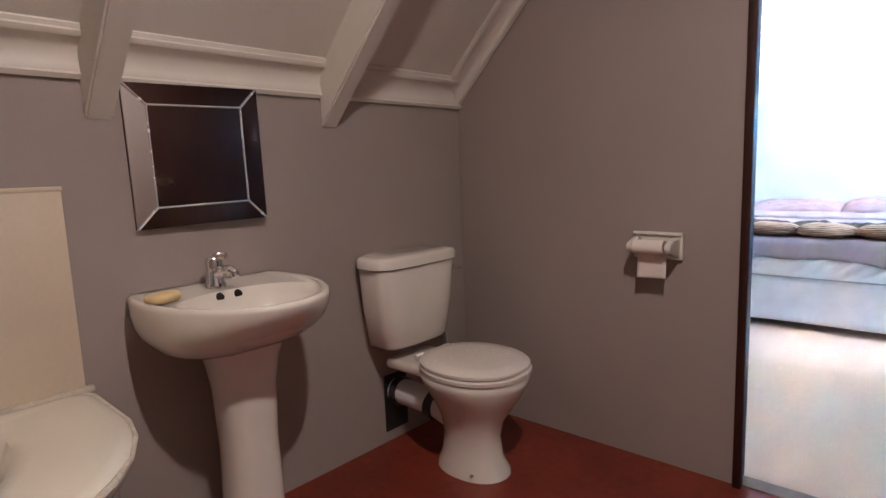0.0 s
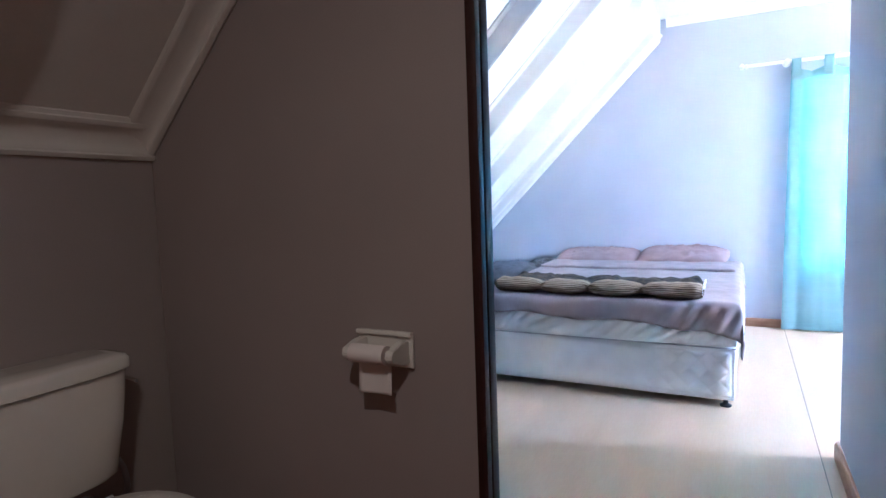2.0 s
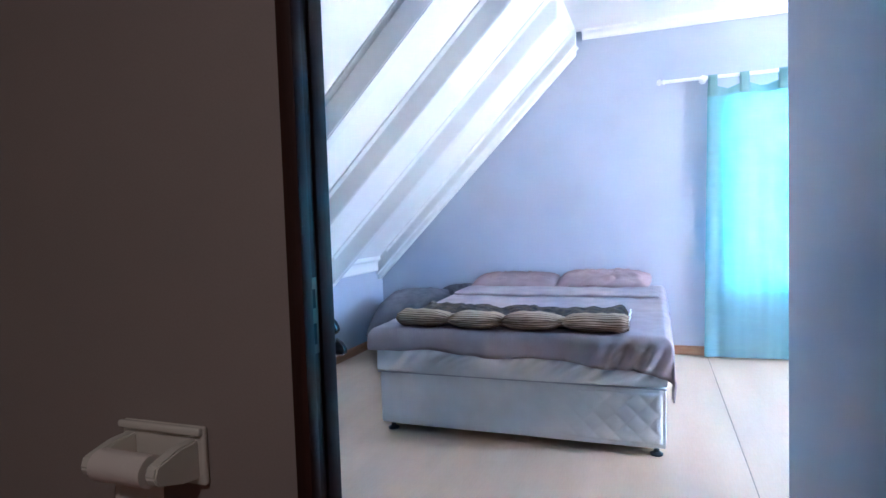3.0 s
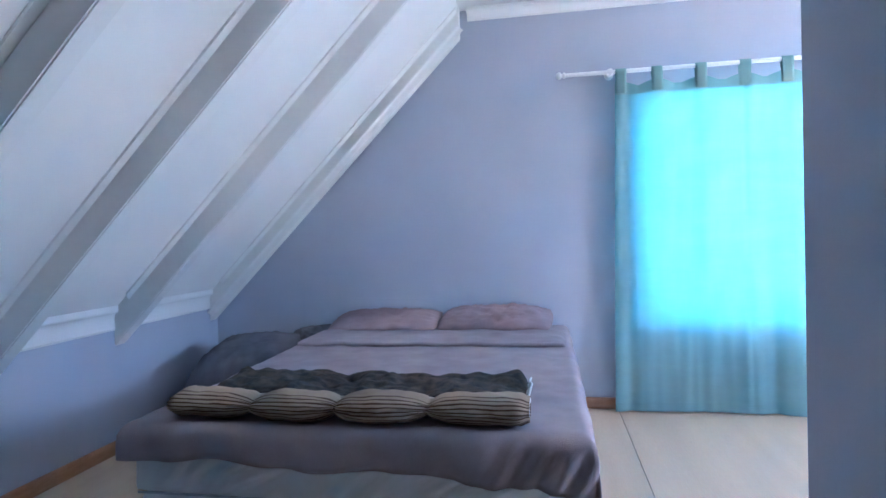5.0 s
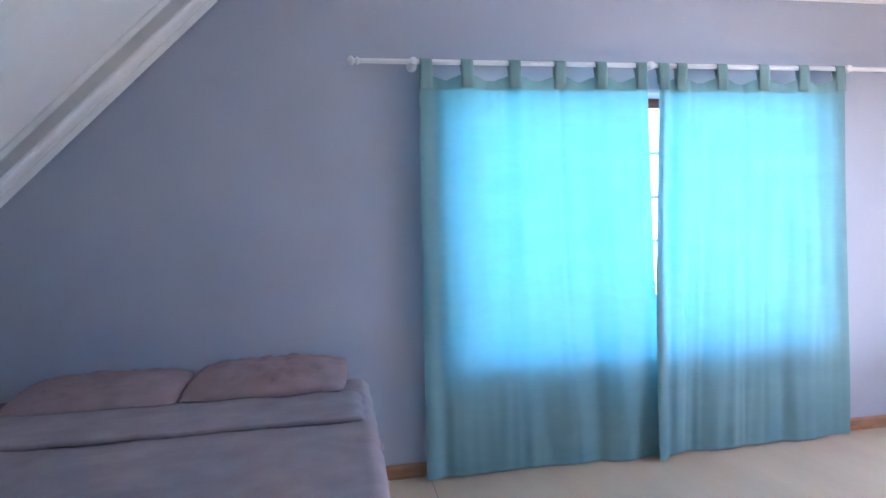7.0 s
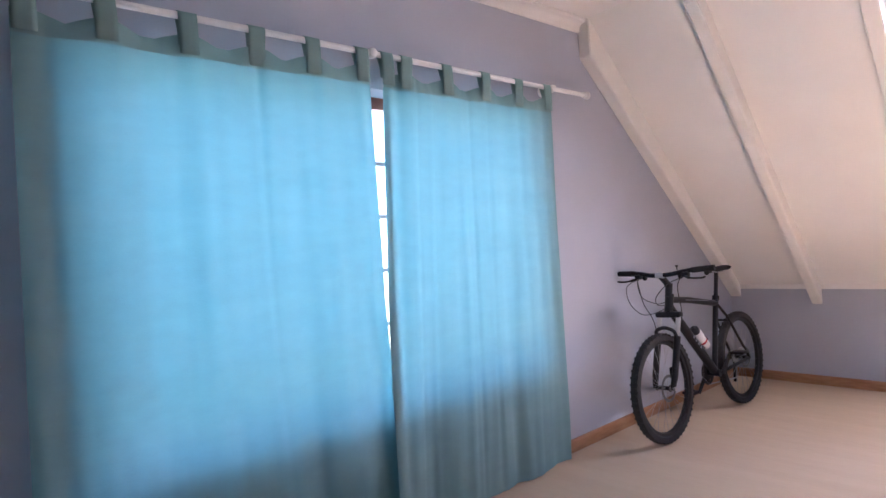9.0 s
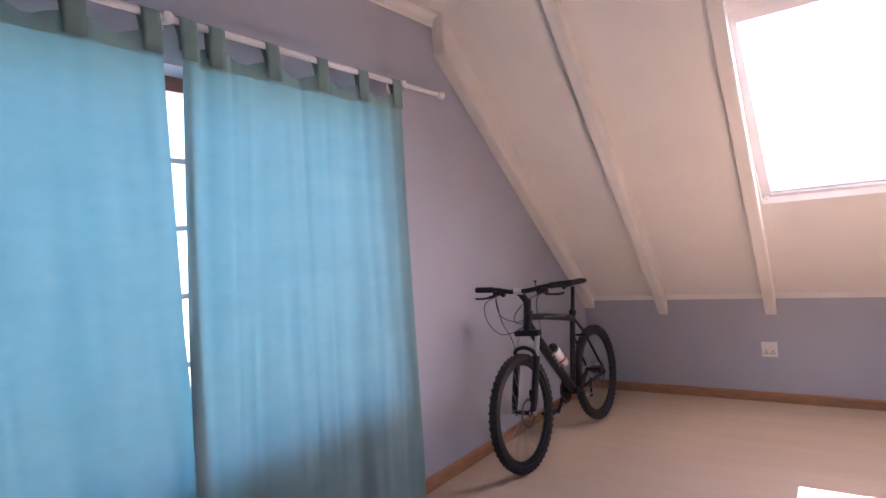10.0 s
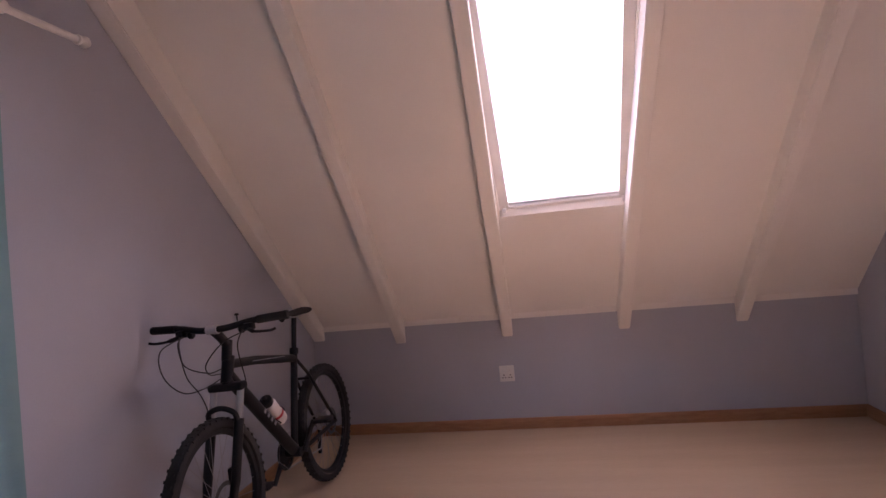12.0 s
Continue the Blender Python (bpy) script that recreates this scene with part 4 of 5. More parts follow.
def make_blanket():
    """A fleece laid over the mattress: flat on top, hanging at the foot and at both sides."""
    t = thing("blanket", (cx, BY0, 0.580), "mauve fleece blanket spread over the bed", "blanket")
    x0, x1, y0, y1 = BX0 - cx + 0.018, BX1 - cx - 0.012, -0.025, 2.03
    r = 0.035
    def hang(s):
        """How far along and down a cloth goes that runs s past an edge."""
        if s < 0:
            return 0.0, 0.0
        if s < r * 1.57:
            return r * math.sin(s / r), r * (1 - math.cos(s / r))
        return r, r + (s - r * 1.57)
    def fn(u, v):
        left_drop, right_drop = 0.12, 0.22
        sx = -left_drop + u * (x1 - x0 + left_drop + right_drop)
        k = max(0.0, (u - 0.80) / 0.20)
        front = 0.125 + 0.03 * u + 0.05 * u ** 4 + 0.01 * math.sin(u * 19) + 0.09 * k * k * (3 - 2 * k)
        sy = -front + v * (y1 - y0 + front)
        ox, dzx = hang(-sx)
        x = x0 + sx if sx >= 0 else x0 - ox
        if sx > x1 - x0:
            ox, dzx = hang(sx - (x1 - x0))
            x = x1 + ox
        oy, dzy = hang(-sy)
        y = y0 + sy if sy >= 0 else y0 - oy
        d = max(dzx, dzy) + 0.08 * min(dzx, dzy)
        z = 0.016 - d
        rip = 0.012 * n3(u * 9, v * 11, 3) + 0.006 * n3(u * 26, v * 30, 8)
        z += rip * (0.6 if d < 0.02 else 0.2)
        if dzy > 0.02:
            y -= (0.010 + 0.010 * math.sin(u * 46 + 2 * n3(u * 8, 1, 1)) + 0.012 * n3(u * 12, v, 2)) * min(1.0, dzy / 0.10)
        # slanting drag lines at the foot's hanging corner
        if dzy > 0.01:
            w_ = math.exp(-((u - 0.80) / 0.10) ** 2)
            y -= 0.012 * w_ * math.sin(u * 130 + dzy * 45) * min(1.0, dzy / 0.05)
        if dzx > 0.02:
            x += (0.004 + 0.010 * math.sin(v * 38)) * min(1, dzx / 0.1) * (1 if sx > 0 else -1)
        return (x, y, z)
    thicken(part("cloth", grid(110, 110, fn), BLANKET, t, smooth=80), 0.006, 1)
    def turned(u, v):
        x = x0 - 0.004 + u * (x1 - x0 + 0.058)
        return (x, 1.31 + 0.40 * v + 0.01 * n3(u * 6, 2, v), 0.034 + 0.012 * math.sin(min(1.0, v * 6) * math.pi / 2) + 0.008 * n3(u * 10, v * 5, 4) - 0.13 * max(0.0, (u - 0.94) / 0.06) ** 2)
    thicken(part("turned_back_edge", grid(60, 16, turned), BLANKET, t, smooth=80), 0.014, -1)
    edge = [turned(i / 40, 0.0) for i in range(41)]
    part("fold_roll", tube([(x, y + 0.004, z - 0.002) for x, y, z in edge], 0.013, 10), BLANKET, t)
    return t


make_blanket()


def make_pillow(x, y, z, w, d, h, rx, rz, seed, mat, label, name="pillow", group="pillows on the bed"):
    nu, nv = 40, 28
    def fn(sign):
        def place(u, v):
            a, b = 2 * u - 1, 2 * v - 1
            e = max(0.0, (1 - abs(a) ** 3.2) * (1 - abs(b) ** 3.0)) ** 0.55
            px, py = a * w / 2 * (1 - 0.06 * b * b * abs(a)), b * d / 2 * (1 - 0.07 * a * a * abs(b))
            wr = 0.018 * n3(a * 4, b * 4, seed) + 0.013 * n3(a * 9, b * 9, seed + 3) - 0.026 * abs(n3(a * 5 + b * 4, b * 8, seed + 5))
            return (px, py, sign * (h / 2) * e + wr * e)
        return place
    bm = grid(nu, nv, fn(1))
    grid(nu, nv, fn(-1), bm=bm)
    bmesh.ops.remove_doubles(bm, verts=bm.verts[:], dist=1e-4)
    ob = tagged(mesh_object(name, bm, mat, None, 70), label, "pillow", group)
    ob.matrix_world = pose(x, y, z, rx, 0, rz)
    return ob


make_pillow(-0.03, 5.95, 0.644, 0.74, 0.46, 0.118, 8, 2, 2.0, PILLOW, "mauve pillow leaning at the head of the bed")
make_pillow(0.705, 5.955, 0.654, 0.74, 0.46, 0.132, 9, -2, 7.0, PILLOW, "creased mauve pillow leaning at the head of the bed")


def make_throw():
    t = thing("folded_throw", (0.355, 3.968, 0.600), "folded throw with dark top and striped gathered roll", "throw")
    L = 1.245
    pinch = (0.246, 0.488, 0.738)
    def girth(u):
        g = 1.0
        for q in pinch:
            g -= 0.34 * math.exp(-abs(u - q) / 0.016) + 0.34 * math.exp(-abs((u - q) / 0.050) ** 1.5)
        for e in (0.0, 1.0):
            g -= 0.35 * math.exp(-((u - e) / 0.016) ** 2)
        return max(g, 0.22)
    def roll(u, v):
        a = 2 * math.pi * v
        g = girth(u)
        pleat = math.sin(a * 17 + 5 * n3(u * 5, 0, 1))
        wr = 1.04 + (0.02 + 0.22 * (1 - g)) * pleat + 0.17 * n3(u * 9, v * 4, 3) + 0.10 * n3(u * 24, v * 10, 5) - 0.10 * abs(n3(u * 16 + v * 6, v * 3, 8))
        ry, rz = 0.094 * (0.35 + 0.65 * g) * wr, 0.046 * g * wr
        yy = -ry * math.cos(a)
        zz = rz * math.sin(a)
        y = 0.088 + math.copysign(abs(yy) ** 0.9 * 0.105 ** 0.1, yy)
        return (-L / 2 + L * u, y - 0.012 * math.sin(u * 5) - 0.02 * u, max(0.046 + zz, 0.003 + 0.025 * (1 - g)))
    def core(u, v):
        a = 2 * math.pi * v
        w_ = 1 + 0.16 * n3(u * 14, v * 3, 9)
        return (-L / 2 + 0.03 + (L - 0.06) * u, 0.132 - 0.012 * math.sin(u * 5) - 0.02 * u - 0.046 * w_ * math.cos(a), 0.036 + 0.030 * w_ * math.sin(a))
    part("padding", grid(80, 20, core), CREAMCLOTH, t, "cream cloth showing behind the gathers", smooth=75)
    for q in pinch:
        tuft = lathe([(0.003, -0.006), (0.011, -0.003), (0.011, 0.003), (0.003, 0.006)], 12, "y")
        part("tuft", tuft, THROWDARK, t).location = (-L / 2 + L * q, 0.040 - 0.012 * math.sin(q * 5) - 0.02 * q, 0.046)
    part("striped_roll", grid(170, 44, roll, uv=True), THROWSTRIPE, t, "cream striped roll gathered in lobes", smooth=75)
    def topf(u, v):
        x = -L / 2 + 0.03 + (L - 0.04) * u + 0.02 * n3(v * 3, 1, 1) - 0.03 * v * (1 - u)
        y = 0.108 + (0.445 + 0.03 * n3(u * 6, 4, 1)) * v - 0.03 * u
        bulge = math.sin(min(1.0, v * 8) * math.pi / 2) * math.sin(min(1.0, (1 - v) * 7) * math.pi / 2)
        side = math.sin(min(1.0, u * 30) * math.pi / 2) * math.sin(min(1.0, (1 - u) * 30) * math.pi / 2)
        z = 0.006 + (0.060 + 0.026 * n3(u * 8, v * 3, 6) + 0.014 * n3(u * 22, v * 7, 2) - 0.016 * abs(n3(u * 5 + v * 2, v * 9, 4))) * bulge ** 0.6 * side ** 0.5
        return (x, y, z)
    bm = grid(120, 36, topf)
    grid(2, 2, lambda u, v: (-L / 2 + 0.03 + (L - 0.06) * u, 0.11 + 0.42 * v, 0.004), bm=bm)
    part("dark_top", bm, THROWDARK, t, "dark patterned upper layer", smooth=75)
    def lining(u, v):
        return (L / 2 - 0.012 + 0.012 * v + 0.01 * n3(u * 5, v * 3, 2), 0.06 + 0.34 * u, 0.010 + 0.058 * v * math.sin(min(1, u * 6 + 0.3) * 1.57))
    thicken(part("lining_edge", grid(24, 6, lining), SHEET, t, "pale lining at the folded end"), 0.006)
    return t


make_throw()
make_pillow(-0.86, 5.72, 0.30, 0.78, 0.80, 0.56, 8, 8, 12.0, GREYCLOTH, "large dark grey cushion slumped between bed and wall", "floor_cushion", "cushions beside the bed")
make_pillow(-0.52, 5.98, 0.50, 0.36, 0.32, 0.16, 25, 30, 15.0, GREYCLOTH, "small dark grey cushion wedged behind the mattress", "floor_cushion", "cushions beside the bed")
# ---- mountain bike beside the gable wall ----
BIKE = material("black_bike_paint", (0.009, 0.009, 0.011), 0.45, var=0.2, bump=0.0, specular=0.3)
RUBBER = material("tyre_rubber", (0.022, 0.021, 0.022), 0.85, var=0.3, scale=20, fine=200, bump=0.3)
ALLOY = plain("bare_alloy", (0.55, 0.55, 0.57), 0.3, 0.9)
BOTTLE = material("white_bottle", (0.72, 0.70, 0.70), 0.4, var=0.05, bump=0.0)
REDMARK = plain("red_print", (0.45, 0.03, 0.04), 0.45)
GREYMARK = plain("grey_print", (0.27, 0.27, 0.29), 0.4)
ROTOR = plain("dark_rotor_steel", (0.14, 0.14, 0.15), 0.35, 0.8)


def make_bike():
    t = thing("bicycle", (4.655, 5.845, 0.0), "black mountain bike standing beside the gable wall", "bicycle", rx=-2.6, rz=-0.8)
    R, axle = 0.345, 1.165

    def wheel(x, disc_r):
        w = part("wheel", lathe([(0.022, -0.045), (0.016, -0.042), (0.013, -0.03), (0.013, 0.03), (0.016, 0.042), (0.022, 0.045)], 16, "y"), BIKE, t)
        w.location = (x, 0, R)
        ty = [(R - 0.050, -0.014), (R - 0.043, -0.023), (R - 0.025, -0.026), (R - 0.010, -0.022), (R - 0.005, -0.010), (R - 0.005, 0.010), (R - 0.010, 0.022), (R - 0.025, 0.026), (R - 0.043, 0.023), (R - 0.050, 0.014)]
        part("tyre", ring_sweep(ty, 64), RUBBER, w)
        rim = [(R - 0.050, -0.014), (R - 0.052, 0.014), (R - 0.068, 0.012), (R - 0.074, 0.0), (R - 0.068, -0.012)]
        part("rim", ring_sweep(rim, 64), BIKE, w)
        kn = bmesh.new()
        for i in range(100):
            a = 2 * math.pi * i / 100
            for y in ((-0.021, 0.021) if i % 2 else (-0.009, 0.009)):
                r = R - (0.008 if abs(y) < 0.012 else 0.013)
                join(kn, box(-0.0055, 0.0055, y - 0.006, y + 0.006, -0.004, 0.005), Matrix.Rotation(a, 4, "Y") @ Matrix.Translation((0, 0, r)))
        tagged(part("tread", kn, RUBBER, w, smooth=None), kind="stuff")
        sp = bmesh.new()
        for i in range(28):
            a = 2 * math.pi * i / 28
            b = a + (0.5 if i % 4 < 2 else -0.5)
            y = 0.022 if i % 2 else -0.022
            tube([(0.02 * math.cos(b), y, 0.02 * math.sin(b)), ((R - 0.07) * math.cos(a), 0, (R - 0.07) * math.sin(a))], 0.0011, 5, bm=sp)
        tagged(part("spokes", sp, STEEL, w), kind="stuff")
        part("brake_disc", ring_sweep([(disc_r - 0.018, -0.036), (disc_r, -0.036), (disc_r, -0.034), (disc_r - 0.018, -0.034)], 40), ROTOR, w)
        return w

    def ring_sweep(prof, n):
        bm = bmesh.new()
        loops = [[(r * math.cos(2 * math.pi * i / n), y, r * math.sin(2 * math.pi * i / n)) for r, y in prof] for i in range(n)]
        rings(loops + [loops[0]], cap0=False, cap1=False, bm=bm)
        bmesh.ops.remove_doubles(bm, verts=bm.verts[:], dist=1e-5)
        return bm

    wheel(0.05, 0.085)
    wheel(axle, 0.078)
    tubes = [("head_tube", [(0.214, 0, 0.805), (0.253, 0, 0.918)], 0.027), ("top_tube", [(0.240, 0, 0.882), (0.47, 0, 0.855), (0.868, 0, 0.785)], 0.021),
             ("down_tube", [(0.228, 0, 0.835), (0.290, 0, 0.770), (0.735, 0, 0.320)], 0.030), ("seat_tube", [(0.735, 0, 0.31), (0.882, 0, 0.825)], 0.019)]
    fr = None
    for name, pts, r in tubes:
        bm = tube(pts, r, 14)
        if fr is None:
            fr = part("frame", bm, BIKE, t)
        else:
            part(name, bm, BIKE, fr)
    for s in (-1, 1):
        part("seat_stay", tube([(0.872, s * 0.012, 0.775), (0.93, s * 0.045, 0.68), (axle, s * 0.064, R)], 0.0095), BIKE, fr)
        part("chain_stay", tube([(0.74, s * 0.02, 0.31), (0.83, s * 0.045, 0.318), (axle, s * 0.064, R)], 0.0115), BIKE, fr)
    part("stay_bridge", tube([(0.955, -0.05, 0.652), (0.955, 0.05, 0.652)], 0.008), BIKE, fr)
    part("bottom_bracket", tube([(0.735, -0.042, 0.31), (0.735, 0.042, 0.31)], 0.025, 16), BIKE, fr)
    part("seat_clamp", tube([(0.877, 0, 0.808), (0.885, 0, 0.838)], 0.024, 14), BIKE, fr)
    for k in range(4):
        u = 0.36 + 0.06 * k
        p = Vector((0.290, 0, 0.770)).lerp(Vector((0.735, 0, 0.32)), u)
        m = Matrix.Translation(p + Vector((0, -0.0295, 0))) @ Matrix.Rotation(radians(45.3), 4, "Y")
        part("print_mark", join(bmesh.new(), box(-0.008, 0.008, -0.0015, 0.001, -0.010, 0.010), m), GREYMARK, fr, smooth=None)
    part("stripe", join(bmesh.new(), box(-0.16, 0.16, -0.0012, 0.0008, -0.002, 0.002), Matrix.Translation((0.57, -0.0208, 0.841)) @ Matrix.Rotation(radians(7), 4, "Y")), GREYMARK, fr, smooth=None)
    # fork
    fork = part("fork", box(0.186, 0.244, -0.085, 0.085, 0.770, 0.806, bevel=0.012, seg=3), BIKE, t)
    part("steerer", tube([(0.208, 0, 0.79), (0.216, 0, 0.815)], 0.022), BIKE, fork)
    for s in (-1, 1):
        part("stanchion", tube([(0.213, s * 0.066, 0.785), (0.165, s * 0.066, 0.645)], 0.0155, 14), ALLOY, fork, "bare silver stanchion")
        part("fork_leg", tube([(0.168, s * 0.066, 0.655), (0.085, s * 0.066, 0.42), (0.05, s * 0.060, R - 0.01)], [0.021, 0.020, 0.016], 14), BIKE, fork)
        part("axle_nut", tube([(0.05, s * 0.045, R), (0.05, s * 0.082, R)], 0.012, 12), STEEL, fork)
    part("fork_arch", tube(smooth_line([(0.160, -0.066, 0.64), (0.143, -0.06, 0.690), (0.138, 0.0, 0.712), (0.143, 0.06, 0.690), (0.160, 0.066, 0.64)]), 0.012), BIKE, fork)
    part("brake_caliper", box(0.085, 0.130, -0.062, -0.03, 0.40, 0.47, bevel=0.008), BIKE, fork)
    # cockpit
    bars = part("handlebar", tube(smooth_line([(0.172, -0.325, 1.058), (0.150, -0.18, 1.052), (0.125, -0.07, 1.036), (0.120, 0.0, 1.034), (0.125, 0.07, 1.036), (0.150, 0.18, 1.052), (0.172, 0.325, 1.058)], 8), 0.0145), BIKE, t)
    bars.location = (0.042, 0, 0.016)
    part("stem", tube([(0.212, 0, 0.955), (0.17, 0, 0.995), (0.122, 0, 1.032)], 0.021, 12), BIKE, bars)
    part("headset", tube([(0.194, 0, 0.884), (0.218, 0, 0.972)], 0.023, 14), BIKE, bars)
    part("stem_clamp", tube([(0.121, -0.026, 1.034), (0.121, 0.026, 1.034)], 0.021, 14), ALLOY, bars)
    for s in (-1, 1):
        part("grip", tube([(0.171, s * 0.335, 1.058), (0.151, s * 0.20, 1.053)], 0.0185, 14), RUBBER, bars)
        part("brake_clamp", box(0.115, 0.16, s * 0.165 - 0.02, s * 0.165 + 0.02, 1.012, 1.046, bevel=0.008), BIKE, bars)
        part("brake_lever", tube(smooth_line([(0.125, s * 0.165, 1.02), (0.098, s * 0.21, 1.008), (0.105, s * 0.275, 1.004), (0.098, s * 0.305, 1.010)]), [0.009] * 6 + [0.006] * 13), BIKE, bars)
        part("shifter", lathe([(0.014, -0.012), (0.019, -0.006), (0.019, 0.006), (0.013, 0.012)], 14, "y"), BIKE, bars).location = (0.145, s * 0.125, 1.022)
    part("bell", lathe([(0.003, 0.0), (0.003, 0.022), (0.010, 0.024), (0.008, 0.032)], 10), BIKE, bars).location = (0.158, -0.10, 1.058)
    for pts in ([(0.118, 0.165, 1.018), (0.02, 0.10, 0.97), (-0.01, 0.06, 0.86), (0.05, 0.05, 0.77), (0.10, 0.06, 0.66), (0.05, 0.05, 0.47)],
                [(0.118, -0.165, 1.018), (0.06, -0.08, 0.98), (0.045, 0.0, 0.90), (0.10, 0.03, 0.845), (0.18, 0.03, 0.83)],
                [(0.118, 0.150, 1.02), (0.04, 0.12, 0.99), (0.03, 0.09, 0.90), (0.11, 0.04, 0.85), (0.19, 0.03, 0.85)],
                [(0.118, 0.140, 1.02), (-0.02, 0.16, 0.98), (-0.06, 0.13, 0.88), (-0.02, 0.08, 0.80), (0.08, 0.05, 0.79), (0.19, 0.03, 0.81)],
                [(0.13, -0.135, 1.02), (0.10, -0.12, 0.95), (0.20, -0.075, 0.80), (0.27, -0.03, 0.72)]):
        part("cable", tube(smooth_line(pts), 0.0026, 6), BLACKPL, bars)
    # saddle
    post = part("seat_post", tube([(0.872, 0, 0.79), (0.936, 0, 1.005)], 0.0137, 14), BIKE, t)
    part("saddle_rail", tube(smooth_line([(0.83, -0.012, 1.02), (0.90, -0.022, 1.008), (0.98, -0.022, 1.010), (1.04, -0.05, 1.03)]), 0.0035), STEEL, post)
    part("saddle_rail", tube(smooth_line([(0.83, 0.012, 1.02), (0.90, 0.022, 1.008), (0.98, 0.022, 1.010), (1.04, 0.05, 1.03)]), 0.0035), STEEL, post)
    sl = []
    for u in range(13):
        f = u / 12
        x = 0.79 + 0.275 * f
        w = 0.018 + 0.053 * max(0, (f - 0.35) / 0.65) ** 1.4
        if f > 0.96:
            w *= 0.8
        zt = 1.044 + 0.004 * f * f - (0.010 if u == 0 else 0)
        sl.append([(x, w * math.cos(a) , zt - 0.016 + (0.018 if math.sin(a) > 0 else 0.022) * math.sin(a)) for a in [2 * math.pi * k / 14 for k in range(14)]])
    part("saddle", rings(sl), RUBBER, post)
    # drive side and cranks
    cr = part("crankset", ring_sweep([(0.068, 0.046), (0.088, 0.046), (0.090, 0.049), (0.088, 0.052), (0.068, 0.052)], 40), BIKE, t)
    cr.location = (0.735, 0, 0.31)
    for s, (dx, dz) in ((-1, (0.110, 0.130)), (1, (-0.110, -0.130))):
        part("crank_arm", tube([(0, s * 0.058, 0), (dx, s * 0.075, dz)], [0.015, 0.011], 10), BIKE, cr)
        part("pedal", box(dx - 0.045, dx + 0.045, s * 0.135 - 0.045, s * 0.135 + 0.045, dz - 0.010, dz + 0.010, bevel=0.006), BIKE, cr)
    part("spider", tube([(0, 0.046, 0), (0, 0.052, 0)], 0.07, 5), BIKE, cr)
    ch = [(0.735, 0.05, 0.40), (axle, 0.05, R + 0.045), (axle + 0.045, 0.05, R), (axle + 0.02, 0.05, R - 0.10), (axle - 0.01, 0.05, R - 0.16), (0.735, 0.05, 0.222), (0.65, 0.05, 0.29), (0.67, 0.05, 0.37)]
    part("chain", tube(ch, 0.0045, 6, closed=True), STEEL, t)
    cas = part("cassette", lathe([(0.052, 0.038), (0.050, 0.042), (0.040, 0.046), (0.034, 0.052), (0.022, 0.058)], 24, "y"), ALLOY, t)
    cas.location = (axle, 0, R)
    part("derailleur", tube(smooth_line([(axle + 0.01, 0.062, R - 0.02), (axle + 0.04, 0.066, R - 0.07), (axle + 0.005, 0.06, R - 0.12), (axle - 0.005, 0.06, R - 0.19)]), 0.011), BIKE, t)
    part("rear_caliper", box(axle - 0.10, axle - 0.045, -0.06, -0.03, R + 0.035, R + 0.085, bevel=0.008), ALLOY, t)
    # bottle and cage
    d = (Vector((0.735, 0, 0.32)) - Vector((0.290, 0, 0.770))).normalized()
    up = Vector((0.62, 0, 0.785))
    base = Vector((0.290, 0, 0.770)).lerp(Vector((0.735, 0, 0.32)), 0.70) + up * 0.072
    m = Matrix.Translation(base) @ (-d).to_track_quat("Z", "Y").to_matrix().to_4x4()
    bt = part("water_bottle", join(bmesh.new(), lathe([(0.030, 0.0), (0.036, 0.006), (0.036, 0.075), (0.032, 0.085), (0.032, 0.095), (0.036, 0.105), (0.036, 0.150), (0.029, 0.162)], 22), m), BOTTLE, t, "white drinks bottle")
    part("bottle_cap", join(bmesh.new(), lathe([(0.031, 0.162), (0.033, 0.168), (0.031, 0.190), (0.013, 0.198), (0.011, 0.212)], 20), m), BLACKPL, bt, "black bottle cap")
    part("red_band", join(bmesh.new(), lathe([(0.0365, 0.055), (0.0368, 0.058), (0.0368, 0.070), (0.0365, 0.073)], 22), m), REDMARK, bt)
    part("bottle_cage", join(bmesh.new(), tube(smooth_line([(-0.03, 0.025, 0.0), (0.02, 0.036, 0.03), (0.0, 0.040, 0.07), (-0.03, 0.03, 0.05)]), 0.003), m), BLACKPL, t)
    part("bottle_cage", join(bmesh.new(), tube(smooth_line([(-0.03, -0.025, 0.0), (0.02, -0.036, 0.03), (0.0, -0.040, 0.07), (-0.03, -0.03, 0.05)]), 0.003), m), BLACKPL, t)
    return t


make_bike()


# ---- golf bag with clubs, just beyond the doorway ----
BAGCLOTH = material("dark_bag_cloth", (0.020, 0.020, 0.024), 0.8, var=0.3, scale=20, fine=200, bump=0.3)
CLUBGREY = plain("grey_club_enamel", (0.17, 0.165, 0.15), 0.3)
CLUBDARK = plain("dark_club_steel", (0.035, 0.035, 0.04), 0.25, 0.3)


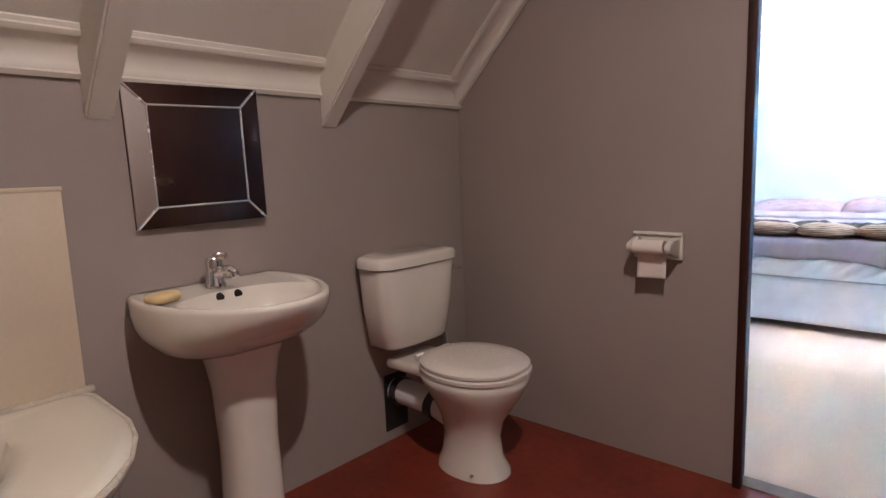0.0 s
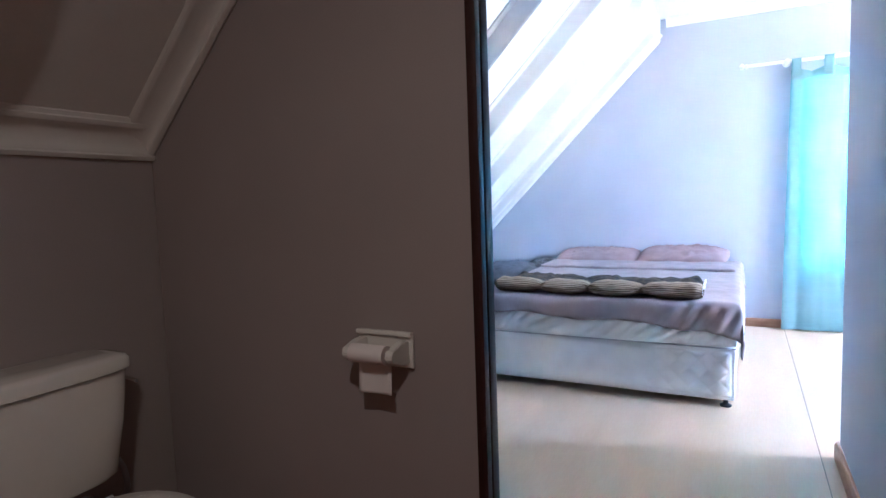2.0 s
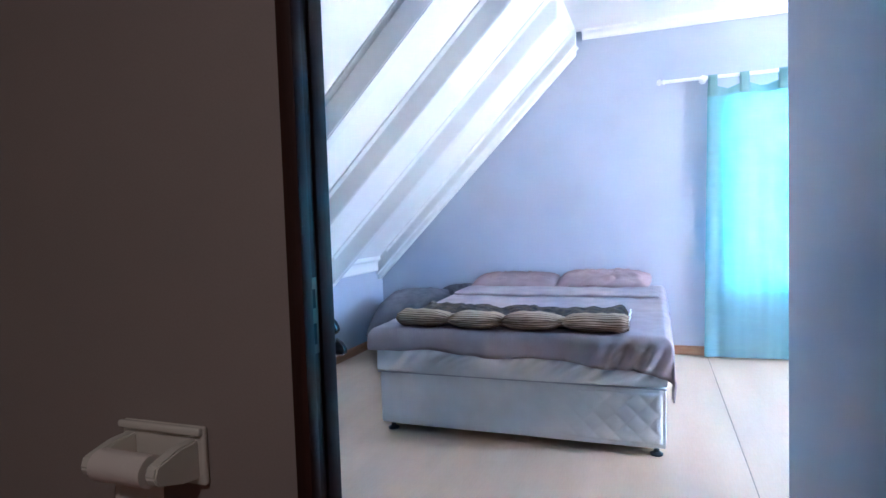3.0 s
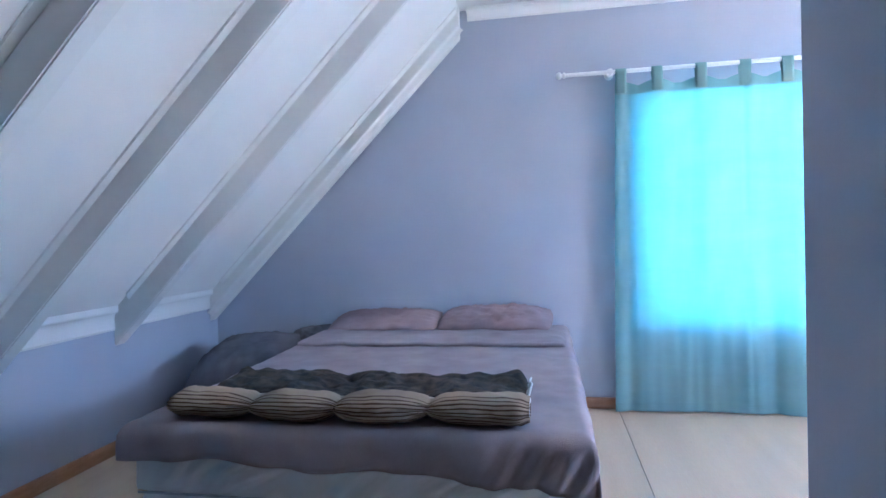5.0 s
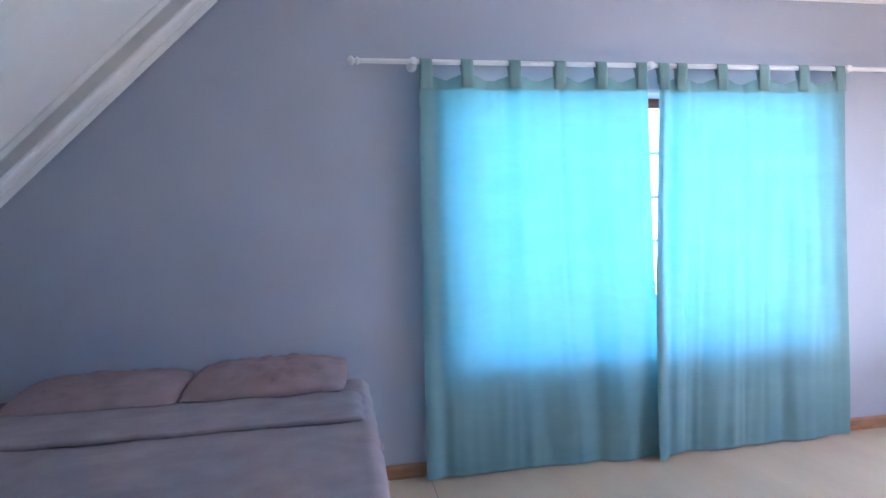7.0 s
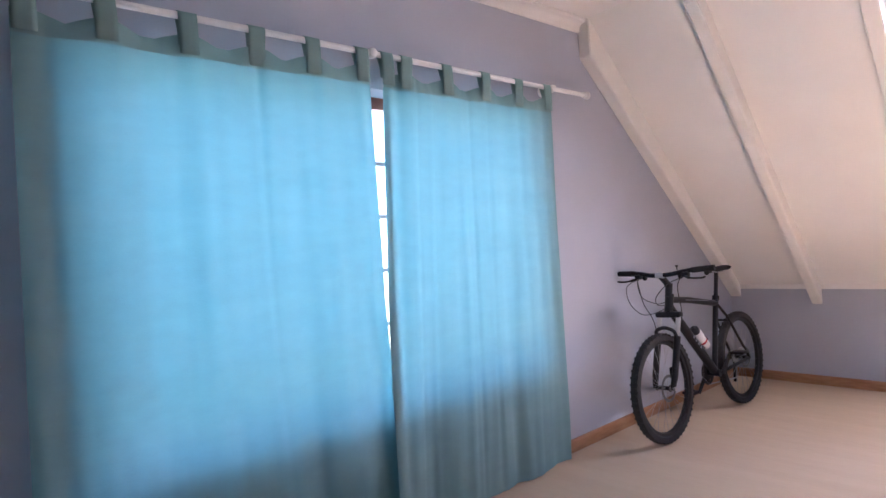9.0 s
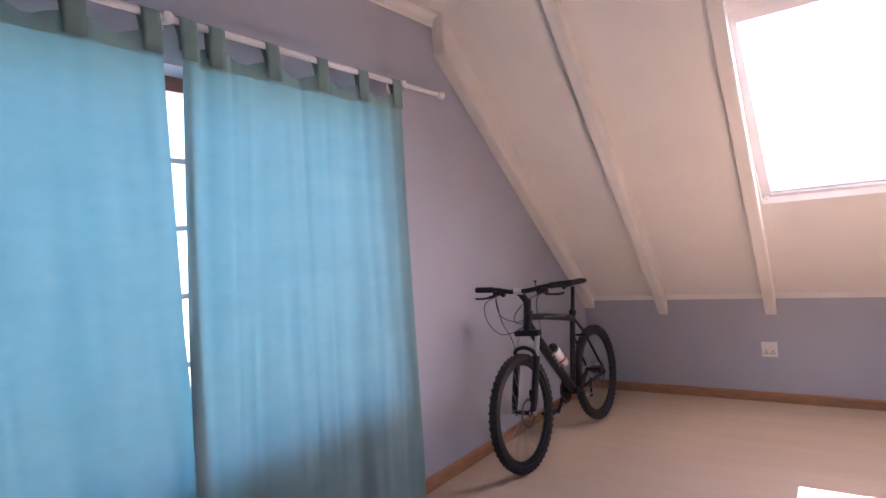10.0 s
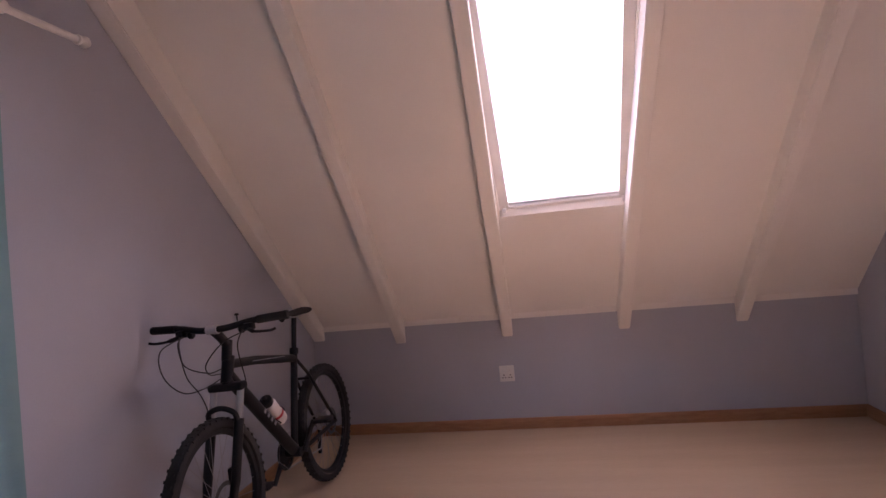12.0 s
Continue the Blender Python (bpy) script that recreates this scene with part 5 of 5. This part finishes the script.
def make_golf_bag():
    foot, top = Vector((-0.06, 2.06, 0.0)), Vector((0.09, 2.30, 0.78))
    axis = (top - foot)
    tilt = axis.to_track_quat("Z", "Y").to_matrix().to_4x4()
    L = axis.length
    t = new("golf_bag")
    t.matrix_world = Matrix.Translation(foot) @ tilt
    tagged(t, "dark cloth golf bag leaning with its clubs", "golf bag")
    part("body", lathe([(0.095, 0.06), (0.105, 0.075), (0.108, 0.30), (0.110, 0.62), (0.118, 0.70), (0.120, L - 0.02), (0.112, L), (0.100, L - 0.01), (0.098, L - 0.12), (0.02, L - 0.13)], 28), BAGCLOTH, t)
    part("rim", tube([(0.116 * math.cos(a), 0.116 * math.sin(a), L - 0.005) for a in [2 * math.pi * k / 28 for k in range(28)]], 0.010, 8, closed=True), BLACKPL, t)
    part("pocket", soft_box(-0.07, 0.07, 0.085, 0.155, 0.14, 0.46, 0.02), BAGCLOTH, t)
    part("strap", tube(smooth_line([(-0.09, 0.07, 0.62), (-0.15, 0.12, 0.50), (-0.15, 0.12, 0.34), (-0.09, 0.07, 0.22)]), 0.012, 8, flat=2.2), BAGCLOTH, t)
    for s in (-1, 1):
        part("stand_leg", tube([(s * 0.05, -0.11, 0.66), (s * 0.07, -0.125, 0.10)], 0.006), STEEL, t)
    return t


def make_club(tip, entry, wood, mat, turn, size=1.0):
    tip, entry = Vector(tip), Vector(entry)
    t = new("golf_club")
    d = (tip - entry).normalized()
    grip_end = entry - d * 0.58
    t.matrix_world = Matrix.Translation(tip)
    tagged(t, "golf driver with grey head in the bag" if wood else "dark steel golf iron in the bag", "golf club", "clubs in the golf bag")
    part("shaft", tube([grip_end - tip, Vector((0, 0, 0))], [0.006, 0.0045], 8), STEEL if not wood else CLUBDARK, t)
    part("grip", tube([grip_end - tip, grip_end - tip + d * 0.26], [0.013, 0.010], 10), RUBBER, t)
    m = Matrix.Rotation(radians(turn), 4, "Z") @ Matrix.Rotation(radians(6 if wood else 36), 4, "Y") @ Matrix.Scale(size, 4)
    if wood:
        def skin(f0, f1, grow, slant):
            """A pear-shaped head from the heel at 0 to the toe at 1."""
            loops = []
            for k in range(13):
                f = f0 + (f1 - f0) * (0.5 - 0.5 * math.cos(math.pi * k / 12))
                r = max(0.02, max(0.0, 1 - abs(2 * f - 1) ** 2.5) ** 0.5) * (0.60 + 0.40 * min(1.0, f / 0.62) ** 0.8) * grow
                ring = []
                for a in [2 * math.pi * q / 22 for q in range(22)]:
                    z = 0.034 * r * math.sin(a) * (1.0 if math.sin(a) > 0 else 0.72)
                    ring.append((-0.012 + 0.138 * f + slant * z * (1 - (f - f0) / (f1 - f0)), 0.050 * r * math.cos(a), 0.010 + z + 0.012 * math.sin(f * math.pi)))
                loops.append(ring)
            return rings(loops)
        part("head", join(bmesh.new(), skin(0.0, 1.0, 1.0, 0.0), m), mat, t, smooth=60)
        part("face", join(bmesh.new(), skin(0.66, 1.0, 1.03, 0.2), m), CLUBDARK, t, "dark striking face", smooth=60)
        part("hosel", tube([Vector((0, 0, 0.012)), -d * 0.03, -d * 0.085], [0.016, 0.011, 0.006], 12), CLUBDARK, t)
    else:
        blade = prism([(-0.006, -0.008), (0.014, -0.014), (0.062, -0.014), (0.080, -0.002), (0.082, 0.014), (0.072, 0.026), (0.030, 0.014), (-0.004, 0.010)], "y", -0.006, 0.007)
        bmesh.ops.bevel(blade, geom=blade.edges[:], offset=0.003, segments=2, affect="EDGES")
        part("head", join(bmesh.new(), blade, m), mat, t)
        part("hosel", join(bmesh.new(), tube([(0, 0, 0), tuple(m.inverted() @ (-d * 0.05))], 0.0065, 10), m), STEEL, t)
    return t


make_golf_bag()
make_club((0.168, 2.385, 0.898), (0.07, 2.30, 0.74), True, CLUBGREY, 38)
make_club((0.232, 2.365, 0.850), (0.10, 2.27, 0.75), True, CLUBGREY, 30, 0.78)
make_club((0.215, 2.35, 0.806), (0.11, 2.29, 0.72), False, CLUBDARK, 35, 0.85)
make_club((0.200, 2.33, 0.778), (0.12, 2.27, 0.71), False, CLUBDARK, 25, 0.85)
make_club((0.195, 2.31, 0.745), (0.11, 2.25, 0.69), False, CLUBDARK, 20, 0.8)
make_club((0.160, 2.37, 0.830), (0.08, 2.32, 0.75), False, CLUBDARK, 50)
make_club((0.185, 2.28, 0.690), (0.10, 2.24, 0.68), False, STEEL, 10, 0.8)
